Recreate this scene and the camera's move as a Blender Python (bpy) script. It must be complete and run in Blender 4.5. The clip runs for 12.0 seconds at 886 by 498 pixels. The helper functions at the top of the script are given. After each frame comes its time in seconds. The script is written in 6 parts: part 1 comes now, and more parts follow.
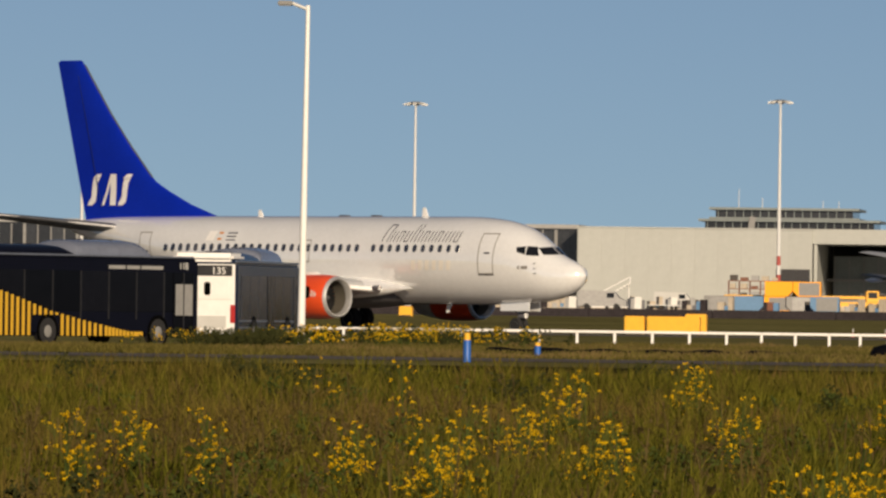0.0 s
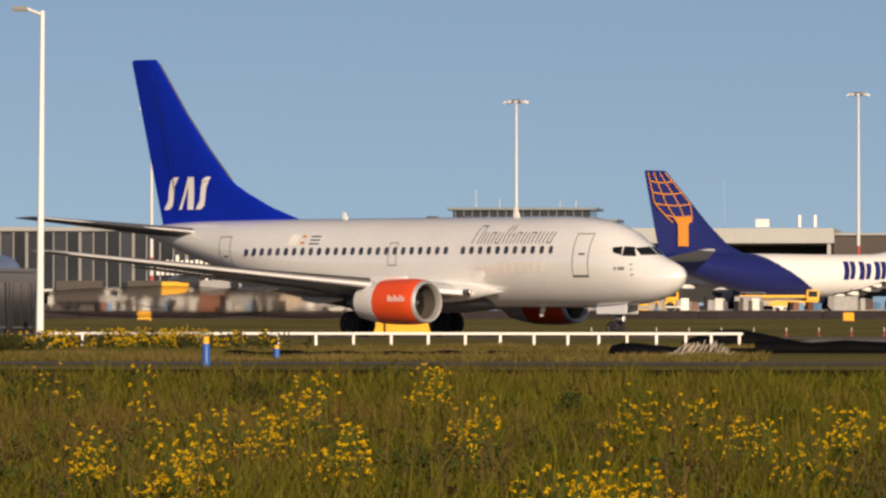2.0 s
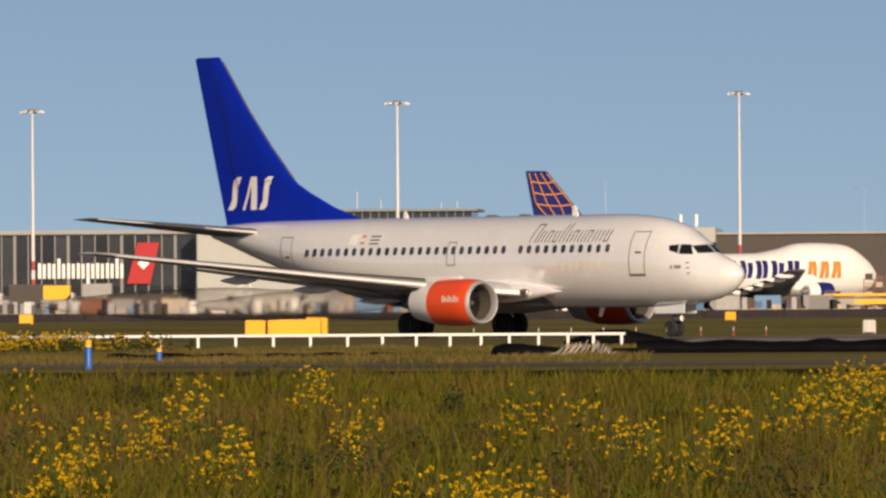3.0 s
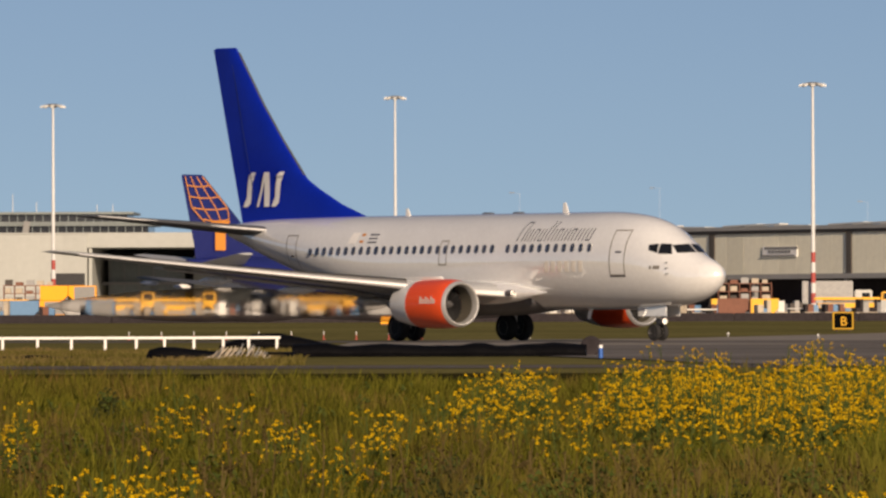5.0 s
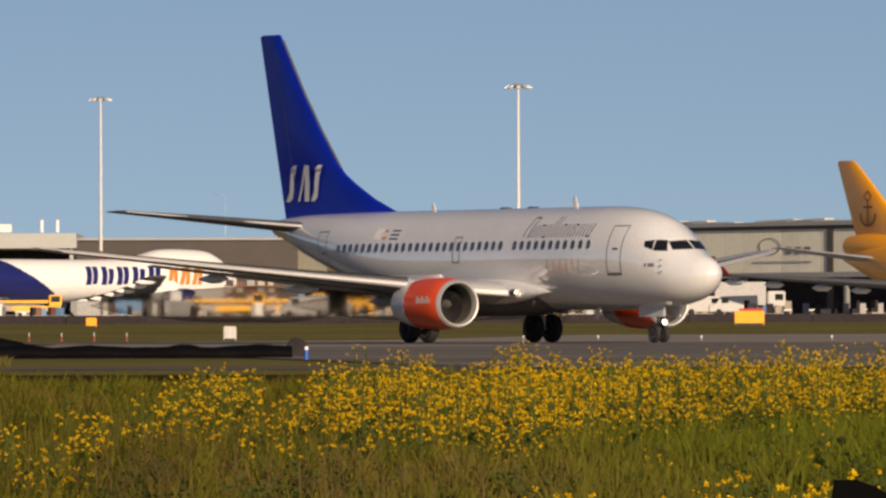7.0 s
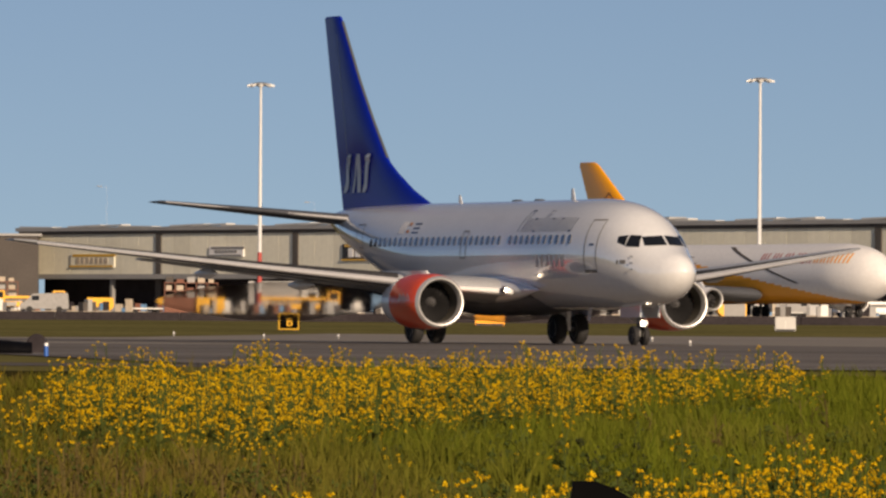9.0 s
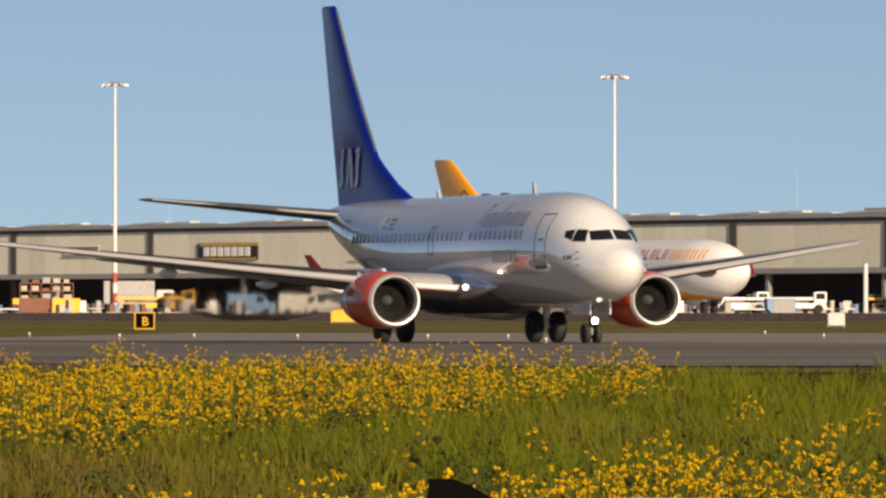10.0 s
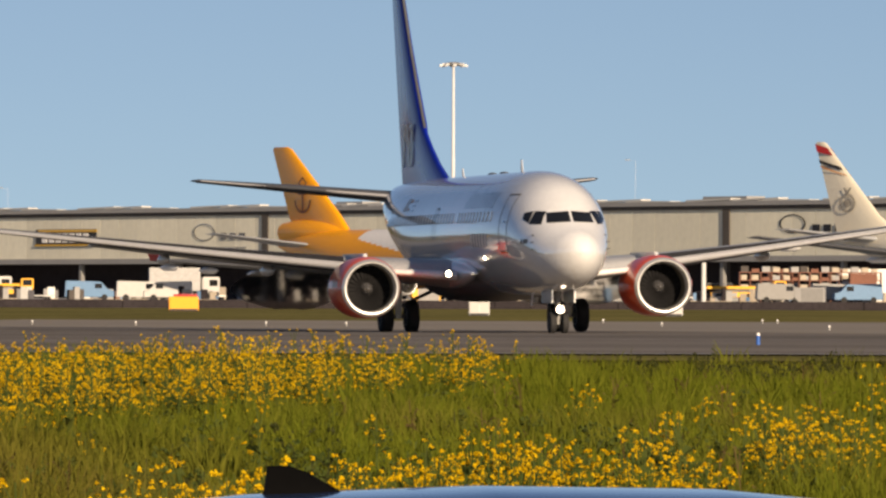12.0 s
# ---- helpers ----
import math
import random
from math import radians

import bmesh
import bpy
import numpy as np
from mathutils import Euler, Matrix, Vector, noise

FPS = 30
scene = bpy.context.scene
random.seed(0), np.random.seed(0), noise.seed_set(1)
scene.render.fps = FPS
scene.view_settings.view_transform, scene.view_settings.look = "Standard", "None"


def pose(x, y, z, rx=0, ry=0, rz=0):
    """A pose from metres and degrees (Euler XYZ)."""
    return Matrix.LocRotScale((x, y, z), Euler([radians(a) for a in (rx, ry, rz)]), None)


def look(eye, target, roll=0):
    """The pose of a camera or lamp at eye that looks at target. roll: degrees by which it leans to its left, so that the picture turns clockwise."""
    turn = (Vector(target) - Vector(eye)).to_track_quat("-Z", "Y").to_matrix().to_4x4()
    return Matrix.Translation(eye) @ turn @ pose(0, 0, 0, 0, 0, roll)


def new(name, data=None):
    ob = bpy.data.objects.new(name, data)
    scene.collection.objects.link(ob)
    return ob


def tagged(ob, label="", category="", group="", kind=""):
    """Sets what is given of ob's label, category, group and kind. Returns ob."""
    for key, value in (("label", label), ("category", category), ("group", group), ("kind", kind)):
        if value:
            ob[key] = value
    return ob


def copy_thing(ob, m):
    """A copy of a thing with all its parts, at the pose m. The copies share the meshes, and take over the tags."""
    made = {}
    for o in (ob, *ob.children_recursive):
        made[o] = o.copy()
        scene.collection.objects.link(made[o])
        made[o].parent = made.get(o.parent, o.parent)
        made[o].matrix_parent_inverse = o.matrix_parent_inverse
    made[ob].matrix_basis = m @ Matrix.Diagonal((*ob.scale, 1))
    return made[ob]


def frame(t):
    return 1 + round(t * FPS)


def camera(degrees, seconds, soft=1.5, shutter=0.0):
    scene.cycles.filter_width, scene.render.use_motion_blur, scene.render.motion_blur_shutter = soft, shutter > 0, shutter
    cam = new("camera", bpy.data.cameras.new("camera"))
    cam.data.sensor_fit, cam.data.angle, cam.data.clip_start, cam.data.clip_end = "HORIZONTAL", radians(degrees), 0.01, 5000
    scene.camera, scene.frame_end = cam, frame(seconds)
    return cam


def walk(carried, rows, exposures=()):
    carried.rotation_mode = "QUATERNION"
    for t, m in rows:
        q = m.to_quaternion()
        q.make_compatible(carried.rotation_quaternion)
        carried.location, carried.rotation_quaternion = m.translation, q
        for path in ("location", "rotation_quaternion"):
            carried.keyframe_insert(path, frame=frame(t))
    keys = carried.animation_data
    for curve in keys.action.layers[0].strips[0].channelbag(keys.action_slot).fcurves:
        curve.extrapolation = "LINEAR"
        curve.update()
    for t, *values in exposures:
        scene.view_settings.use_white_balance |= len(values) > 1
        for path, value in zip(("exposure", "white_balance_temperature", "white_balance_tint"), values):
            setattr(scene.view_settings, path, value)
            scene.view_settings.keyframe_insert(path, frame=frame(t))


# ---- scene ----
# The camera stands still beside the perimeter road and pans with the airliner.
cam = camera(5.98, 12.0, soft=2.5)
EYE = 0.70
PAN = [
    (0.0, -6.0182, 0.4588, 0.765), (0.5, -5.6042, 0.4757, 0.347), (1.0, -5.0661, 0.4817, 0.319),
    (1.5, -4.6121, 0.4804, 0.100), (2.0, -4.2472, 0.4860, 0.026), (2.5, -3.9451, 0.4903, -0.113),
    (3.0, -3.4475, 0.4935, -0.357), (5.0, -1.1212, 0.5093, -0.171), (5.5, -0.5843, 0.5095, 0.029),
    (6.0, 0.0002, 0.5129, 0.042), (6.5, 0.4181, 0.5098, -0.043), (7.0, 0.8673, 0.5154, -0.151),
    (9.0, 2.6158, 0.5116, 0.405), (9.5, 3.0966, 0.5153, 0.301), (10.0, 3.5930, 0.5022, 0.008),
    (10.5, 3.9234, 0.5108, -0.063), (11.0, 4.3549, 0.5106, 0.088), (11.5, 4.4610, 0.5120, -0.124),
    (12.0, 4.6845, 0.4197, 0.207),
]
walk(cam, [(t, pose(0, 0, EYE, 90 + tilt, 0, -pan) @ pose(0, 0, 0, 0, 0, roll)) for t, pan, tilt, roll in PAN],
     exposures=[(0.0, -0.12, 7150, 15), (0.45, 0.06, 7300, 20), (9.0, 0.07, 7350, 20), (9.5, 0.38, 7500, 18), (12.0, 0.38, 7500, 18)])

# ---- daylight ----
SUN_AZ, SUN_EL = 159.0, 17.5        # degrees clockwise from the view's +y, and above the horizon
world = bpy.data.worlds.new("world")
scene.world = world
world.use_nodes = True
wn = world.node_tree.nodes
sky = wn.new("ShaderNodeTexSky")
sky.sky_type, sky.sun_disc = "NISHITA", False
sky.sun_elevation, sky.sun_rotation = radians(SUN_EL), radians(SUN_AZ)
sky.air_density, sky.dust_density, sky.ozone_density = 1.0, 0.8, 3.2
co = wn.new("ShaderNodeTexCoord")
lift = wn.new("ShaderNodeMapping")
lift.inputs["Scale"].default_value, lift.inputs["Location"].default_value = (1, 1, 1.9), (0, 0, 0.12)
world.node_tree.links.new(co.outputs["Generated"], lift.inputs[0])
world.node_tree.links.new(lift.outputs[0], sky.inputs[0])
world.node_tree.links.new(sky.outputs[0], wn["Background"].inputs[0])
wn["Background"].inputs[1].default_value = 0.085
sun_data = bpy.data.lights.new("sun", "SUN")
sun_data.energy, sun_data.angle, sun_data.color = 5.0, radians(0.6), (1.0, 0.865, 0.66)
sun = new("sun", sun_data)
se, sa = radians(SUN_EL), radians(SUN_AZ)
SUN_DIR = Vector((math.sin(sa) * math.cos(se), math.cos(sa) * math.cos(se), math.sin(se)))
sun.matrix_world = look(SUN_DIR * 50, (0, 0, 0))


# ---- materials ----
def mat(name, base, rough=0.6, metal=0.0, var=0.12, scale=3.0, fine=40.0, bump=0.0, spec=0.5, coat=0.0, per_object=0.0, stretch=(1, 1, 1)):
    """Base colour varied by a coarse and a fine noise, with optional relief."""
    m = bpy.data.materials.new(name)
    m.use_nodes = True
    nt = m.node_tree
    b = nt.nodes["Principled BSDF"]
    b.inputs["Roughness"].default_value, b.inputs["Metallic"].default_value = rough, metal
    b.inputs["Specular IOR Level"].default_value, b.inputs["Coat Weight"].default_value = spec, coat
    co = nt.nodes.new("ShaderNodeTexCoord")
    mp = nt.nodes.new("ShaderNodeMapping")
    mp.inputs["Scale"].default_value = stretch
    nt.links.new(co.outputs["Object"], mp.inputs[0])
    n1, n2 = nt.nodes.new("ShaderNodeTexNoise"), nt.nodes.new("ShaderNodeTexNoise")
    n1.inputs["Scale"].default_value, n2.inputs["Scale"].default_value = scale, fine
    n1.inputs["Detail"].default_value, n2.inputs["Detail"].default_value = 4, 3
    for n in (n1, n2):
        nt.links.new(mp.outputs[0], n.inputs["Vector"])
    add = nt.nodes.new("ShaderNodeMath")
    add.operation = "ADD"
    nt.links.new(n1.outputs[0], add.inputs[0]), nt.links.new(n2.outputs[0], add.inputs[1])
    mr = nt.nodes.new("ShaderNodeMapRange")
    mr.inputs["From Min"].default_value, mr.inputs["From Max"].default_value = 0.65, 1.35
    mr.inputs["To Min"].default_value, mr.inputs["To Max"].default_value = 1 - var, 1 + var
    nt.links.new(add.outputs[0], mr.inputs["Value"])
    last = mr.outputs[0]
    if per_object:
        oi = nt.nodes.new("ShaderNodeObjectInfo")
        r2 = nt.nodes.new("ShaderNodeMapRange")
        r2.inputs["To Min"].default_value, r2.inputs["To Max"].default_value = 1 - per_object, 1 + per_object
        nt.links.new(oi.outputs["Random"], r2.inputs["Value"])
        mu = nt.nodes.new("ShaderNodeMath")
        mu.operation = "MULTIPLY"
        nt.links.new(last, mu.inputs[0]), nt.links.new(r2.outputs[0], mu.inputs[1])
        last = mu.outputs[0]
    sc = nt.nodes.new("ShaderNodeVectorMath")
    sc.operation = "SCALE"
    sc.inputs[0].default_value = base
    nt.links.new(last, sc.inputs["Scale"])
    nt.links.new(sc.outputs[0], b.inputs["Base Color"])
    if bump:
        bp = nt.nodes.new("ShaderNodeBump")
        bp.inputs["Strength"].default_value, bp.inputs["Distance"].default_value = bump, 0.02
        nt.links.new(n2.outputs[0], bp.inputs["Height"])
        nt.links.new(bp.outputs[0], b.inputs["Normal"])
    return m


def glow(name, colour, strength):
    m = bpy.data.materials.new(name)
    m.use_nodes = True
    b = m.node_tree.nodes["Principled BSDF"]
    b.inputs["Base Color"].default_value = (*colour, 1)
    b.inputs["Emission Color"].default_value = (*colour, 1)
    b.inputs["Emission Strength"].default_value = strength
    return m


def leafy(name, low, high, island=0.5, trans=0.35, dry=None, lush=None):
    """Leaves and petals: two tones by noise and by blade, some light let through."""
    m = bpy.data.materials.new(name)
    m.use_nodes = True
    nt = m.node_tree
    b = nt.nodes["Principled BSDF"]
    geo = nt.nodes.new("ShaderNodeNewGeometry")
    n = nt.nodes.new("ShaderNodeTexNoise")
    n.inputs["Scale"].default_value, n.inputs["Detail"].default_value = 0.35, 4
    nt.links.new(geo.outputs["Position"], n.inputs["Vector"])
    mr = nt.nodes.new("ShaderNodeMapRange")
    mr.inputs["From Min"].default_value, mr.inputs["From Max"].default_value = 0.3, 0.7
    nt.links.new(n.outputs[0], mr.inputs["Value"])
    mx = nt.nodes.new("ShaderNodeMix")
    mx.data_type = "FLOAT"
    mx.inputs[0].default_value = island
    nt.links.new(mr.outputs[0], mx.inputs[2]), nt.links.new(geo.outputs["Random Per Island"], mx.inputs[3])
    cr = nt.nodes.new("ShaderNodeMix")
    cr.data_type = "RGBA"
    cr.inputs[6].default_value, cr.inputs[7].default_value = (*low, 1), (*high, 1)
    nt.links.new(mx.outputs[0], cr.inputs[0])
    if dry:
        n3 = nt.nodes.new("ShaderNodeTexNoise")
        n3.inputs["Scale"].default_value, n3.inputs["Detail"].default_value = 0.16, 3
        nt.links.new(geo.outputs["Position"], n3.inputs["Vector"])
        m3 = nt.nodes.new("ShaderNodeMapRange")
        m3.inputs["From Min"].default_value, m3.inputs["From Max"].default_value = 0.48, 0.68
        nt.links.new(n3.outputs[0], m3.inputs["Value"])
        c3 = nt.nodes.new("ShaderNodeMix")
        c3.data_type = "RGBA"
        c3.inputs[7].default_value = (*dry, 1)
        nt.links.new(m3.outputs[0], c3.inputs[0]), nt.links.new(cr.outputs[2], c3.inputs[6])
        cr = c3
    if lush:
        # the field is fresher towards +x
        sp = nt.nodes.new("ShaderNodeSeparateXYZ")
        nt.links.new(geo.outputs["Position"], sp.inputs[0])
        m4 = nt.nodes.new("ShaderNodeMapRange")
        m4.inputs["From Min"].default_value, m4.inputs["From Max"].default_value = -0.5, 4.0
        m4.inputs["To Max"].default_value = 0.6
        nt.links.new(sp.outputs[0], m4.inputs["Value"])
        c4 = nt.nodes.new("ShaderNodeMix")
        c4.data_type = "RGBA"
        c4.inputs[7].default_value = (*lush, 1)
        nt.links.new(m4.outputs[0], c4.inputs[0]), nt.links.new(cr.outputs[2], c4.inputs[6])
        cr = c4
    nt.links.new(cr.outputs[2], b.inputs["Base Color"])
    b.inputs["Roughness"].default_value = 0.8
    b.inputs["Specular IOR Level"].default_value = 0.03
    tr = nt.nodes.new("ShaderNodeBsdfTranslucent")
    nt.links.new(cr.outputs[2], tr.inputs[0])
    ms = nt.nodes.new("ShaderNodeMixShader")
    ms.inputs[0].default_value = trans
    nt.links.new(b.outputs[0], ms.inputs[1]), nt.links.new(tr.outputs[0], ms.inputs[2])
    nt.links.new(ms.outputs[0], nt.nodes["Material Output"].inputs[0])
    return m


def glossy_clear(m, ior):
    m.node_tree.nodes["Principled BSDF"].inputs["Coat IOR"].default_value = ior
    return m


def shimmer(name, tint, index, rough):
    """Hot air: light passes with a faint, blurred bend."""
    m = bpy.data.materials.new(name)
    m.use_nodes = True
    nt = m.node_tree
    nt.nodes.remove(nt.nodes["Principled BSDF"])
    bend = nt.nodes.new("ShaderNodeBsdfRefraction")
    bend.inputs["Color"].default_value = (*tint, 1)
    bend.inputs["Roughness"].default_value, bend.inputs["IOR"].default_value = rough, index
    nt.links.new(bend.outputs[0], nt.nodes["Material Output"].inputs[0])
    return m


M = dict(
    hotair=shimmer("hot_air", (0.955, 0.945, 0.935), 1.00016, 1.0),
    # darker copy of the wing grey, with the undersides' shade in its colour
    farwing=mat("dark_wing_shade_grey", (0.085, 0.09, 0.10), 0.5, 0.1, var=0.15, scale=0.4, fine=4),
    cream=mat("cream_paint", (0.74, 0.69, 0.56), 0.35, var=0.05, scale=0.3, fine=4, coat=0.3),
    hull=glossy_clear(mat("hull_paint", (0.90, 0.91, 0.905), 0.22, 0.06, var=0.05, scale=0.5, fine=6, coat=1.0), 2.7),
    blue=mat("fin_blue", (0.002, 0.020, 0.36), 0.2, var=0.1, scale=0.6, fine=6, spec=0.12, coat=0.0),
    red=mat("cowl_red", (0.80, 0.085, 0.02), 0.3, var=0.06, scale=1, fine=8, coat=0.3),
    cowl=mat("cowl_white", (0.80, 0.80, 0.79), 0.3, var=0.06, scale=1, fine=8, coat=0.2),
    silver=mat("bare_metal", (0.55, 0.55, 0.55), 0.42, 0.9, var=0.08, scale=2, fine=20),
    lip=mat("inlet_metal", (0.66, 0.66, 0.65), 0.45, 0.7, var=0.08, scale=2, fine=20),
    wing=mat("wing_grey", (0.40, 0.415, 0.43), 0.4, 0.1, var=0.12, scale=0.8, fine=9),
    belly=mat("belly_grey", (0.12, 0.12, 0.13), 0.5, var=0.2),
    dark=mat("dark_metal", (0.025, 0.025, 0.028), 0.5, 0.3, var=0.3),
    fan=mat("fan_blades", (0.014, 0.014, 0.015), 0.6, 0.1, var=0.2, spec=0.2),
    duct=mat("acoustic_lining", (0.10, 0.09, 0.072), 0.6, 0.1, var=0.15),
    slat=mat("slat_metal", (0.50, 0.50, 0.51), 0.5, 0.35, var=0.1, scale=1, fine=12),
    tyre=mat("rubber", (0.016, 0.016, 0.017), 0.8, var=0.3),
    glass=mat("dark_glass", (0.010, 0.011, 0.013), 0.08, var=0.1, spec=0.45),
    pane=glossy_clear(mat("cabin_pane", (0.05, 0.048, 0.05), 0.15, var=0.3, per_object=0.5, coat=1.0), 2.7),
    seam=mat("door_seam", (0.20, 0.185, 0.165), 0.5),
    white=mat("white_paint", (0.82, 0.81, 0.79), 0.4, var=0.08),
    letter=glossy_clear(mat("grey_lettering", (0.10, 0.10, 0.105), 0.2, coat=1.0), 2.5),
    pale=mat("pale_lettering", (0.74, 0.70, 0.63), 0.4),
    lamp=glow("landing_light", (1.0, 0.88, 0.66), 25.0),
    asphalt=mat("asphalt", (0.155, 0.140, 0.126), 0.95, var=0.6, scale=0.05, fine=4, bump=0.2, spec=0.06, stretch=(0.25, 1, 1)),
    oldasphalt=mat("weathered_asphalt", (0.25, 0.225, 0.195), 0.95, var=0.25, scale=0.1, fine=4, bump=0.2, spec=0.06, stretch=(0.2, 1, 1)),
    # soil colour darkened to paint in the shade between the grass blades
    soilshade=mat("meadow_soil", (0.030, 0.027, 0.010), 1.0, var=0.4, scale=0.5, fine=5, bump=0.5, spec=0.0),
    road=mat("road_asphalt", (0.12, 0.105, 0.09), 0.95, var=0.25, scale=0.3, fine=6, bump=0.2, spec=0.06),
    concrete=mat("apron_concrete", (0.30, 0.29, 0.27), 0.85, var=0.15, scale=0.05, fine=2),
    soil=mat("grassy_ground", (0.145, 0.130, 0.050), 1.0, var=0.45, scale=0.08, fine=2, bump=0.6, spec=0.0),
    busroof=mat("silver_grey_roof", (0.17, 0.19, 0.24), 0.3, 0.4, var=0.2),
    lampwhite=mat("lamp_post_white", (0.80, 0.80, 0.78), 0.5, var=0.06),
    galv=mat("galvanised_pole", (0.66, 0.66, 0.63), 0.5, 0.1, var=0.1),
    polewhite=mat("pole_white", (0.60, 0.61, 0.61), 0.5, var=0.08),
    polered=mat("pole_red", (0.38, 0.06, 0.05), 0.5, var=0.1),
    beige=mat("hangar_panel", (0.39, 0.405, 0.385), 0.7, var=0.06, scale=0.1, fine=1.2, per_object=0.02),
    panel2=mat("warehouse_panel", (0.76, 0.735, 0.60), 0.7, var=0.08, scale=0.1, fine=1.2, per_object=0.08),
    greyroof=mat("roof_grey", (0.30, 0.30, 0.295), 0.6, var=0.1, scale=0.2, fine=2),
    lightband=mat("roof_band", (0.50, 0.50, 0.48), 0.6, var=0.06, scale=0.2, fine=2),
    brown=mat("dark_cladding_and_bay_shade", (0.075, 0.066, 0.060), 0.9, var=0.15, scale=0.2, fine=3),
    glassgrey=mat("curtain_glass", (0.028, 0.030, 0.034), 0.15, var=0.3, scale=0.2, fine=2, per_object=0.5),
    palegrey=mat("pale_grey_paint", (0.34, 0.34, 0.335), 0.6, var=0.2, per_object=0.25),
    mullion=mat("mullion", (0.22, 0.22, 0.215), 0.5, var=0.1),
    tower=mat("tower_grey", (0.17, 0.20, 0.20), 0.5, var=0.15, scale=0.2, fine=2),
    yellow=mat("yellow_paint", (0.80, 0.42, 0.02), 0.5, var=0.1),
    orange=mat("orange_paint", (0.95, 0.39, 0.008), 0.35, var=0.05, coat=0.2),
    navy=mat("navy_paint", (0.012, 0.018, 0.12), 0.3, var=0.1, coat=0.2),
    gold=mat("gold_paint", (0.62, 0.24, 0.04), 0.4, var=0.1),
    busnavy=mat("bus_navy", (0.004, 0.0045, 0.010), 0.35, var=0.15, spec=0.10),
    busglass=mat("tinted_bus_glass", (0.004, 0.004, 0.006), 0.12, var=0.3, spec=0.12, per_object=0.4),
    buspane=mat("sky_reflecting_bus_glass", (0.010, 0.015, 0.026), 0.12, var=0.5, scale=1.2, spec=0.7, per_object=0.9),
    domegrey=mat("silver_blue_housing", (0.30, 0.33, 0.40), 0.22, 0.5, var=0.15),
    busblue=mat("bus_blue_grey", (0.010, 0.017, 0.038), 0.2, var=0.3, spec=0.35),
    busyellow=mat("bus_yellow", (0.62, 0.36, 0.03), 0.35, var=0.1),
    bluepost=mat("blue_plastic", (0.015, 0.11, 0.42), 0.45, var=0.1),
    plastic=mat("black_sheeting", (0.003, 0.003, 0.004), 0.6, var=0.3, scale=2, fine=15, bump=0.8, spec=0.06),
    redsign=mat("red_sign", (0.42, 0.02, 0.02), 0.4, var=0.08),
    carblue=mat("car_blue", (0.03, 0.11, 0.34), 0.2, 0.3, var=0.05, coat=0.8),
    blackplastic=mat("black_plastic", (0.002, 0.002, 0.002), 0.7, var=0.2, spec=0.03),
    cyan=mat("light_blue_paint", (0.10, 0.22, 0.38), 0.5, var=0.1),
    brick=mat("rust_red", (0.18, 0.07, 0.042), 0.7, var=0.2),
    # near-black for the kerb wall, and for shade painted into the dock
    wallblack=mat("dark_wall_and_dock_shade", (0.034, 0.029, 0.032), 0.9, var=0.3, scale=0.5, fine=4, spec=0.1),
    tan=mat("tan_sheet", (0.42, 0.36, 0.28), 0.7, var=0.2),
    grass=leafy("grass_blade", (0.012, 0.023, 0.002), (0.210, 0.190, 0.026), 0.75, dry=(0.175, 0.115, 0.036), lush=(0.130, 0.165, 0.014)),
    verge=leafy("verge_blade", (0.030, 0.032, 0.008), (0.20, 0.165, 0.045), 0.6, dry=(0.20, 0.14, 0.06)),
    seed=leafy("brown_seed_head", (0.045, 0.032, 0.011), (0.17, 0.125, 0.048), 0.7),
    stem=leafy("flower_stem", (0.045, 0.07, 0.015), (0.10, 0.12, 0.03)),
    petal=leafy("flower_petal", (0.38, 0.20, 0.003), (0.92, 0.62, 0.02), 0.75, 0.3),
    weed=leafy("dark_weed", (0.030, 0.040, 0.014), (0.075, 0.075, 0.026)),
)


# ---- mesh helpers ----
def mesh_of(name, bm, material, smooth=False):
    me = bpy.data.meshes.new(name)
    bmesh.ops.recalc_face_normals(bm, faces=bm.faces)
    bm.to_mesh(me)
    bm.free()
    for m in (material if isinstance(material, (list, tuple)) else [material]):
        me.materials.append(m)
    if smooth:
        for p in me.polygons:
            p.use_smooth = True
        me.set_sharp_from_angle(angle=radians(38))
    return me


def part(name, bm, material, parent, label="", smooth=False, m=None):
    ob = new(name, mesh_of(name, bm, material, smooth))
    ob.parent = parent
    if m is not None:
        ob.matrix_basis = m
    return tagged(ob, label)


def thing(name, label, category, m=None, group="", kind=""):
    ob = new(name)
    ob.empty_display_size = 0.3
    if m is not None:
        ob.matrix_basis = m
    return tagged(ob, label, category, group, kind)


def box(bm, x0, x1, y0, y1, z0, z1, bevel=0.0, mi=0, m=None):
    vs = [bm.verts.new(m @ Vector((x, y, z)) if m else (x, y, z)) for x in (x0, x1) for y in (y0, y1) for z in (z0, z1)]
    fs = [bm.faces.new([vs[i] for i in q]) for q in ((0, 1, 3, 2), (4, 6, 7, 5), (0, 4, 5, 1), (2, 3, 7, 6), (0, 2, 6, 4), (1, 5, 7, 3))]
    for f in fs:
        f.material_index = mi
    if bevel:
        es = {e for f in fs for e in f.edges}
        bmesh.ops.bevel(bm, geom=list(es), offset=bevel, segments=2, affect="EDGES", material=-1)
    return fs


def boxed(x0, x1, y0, y1, z0, z1, bevel=0.0):
    bm = bmesh.new()
    box(bm, x0, x1, y0, y1, z0, z1, bevel)
    return bm


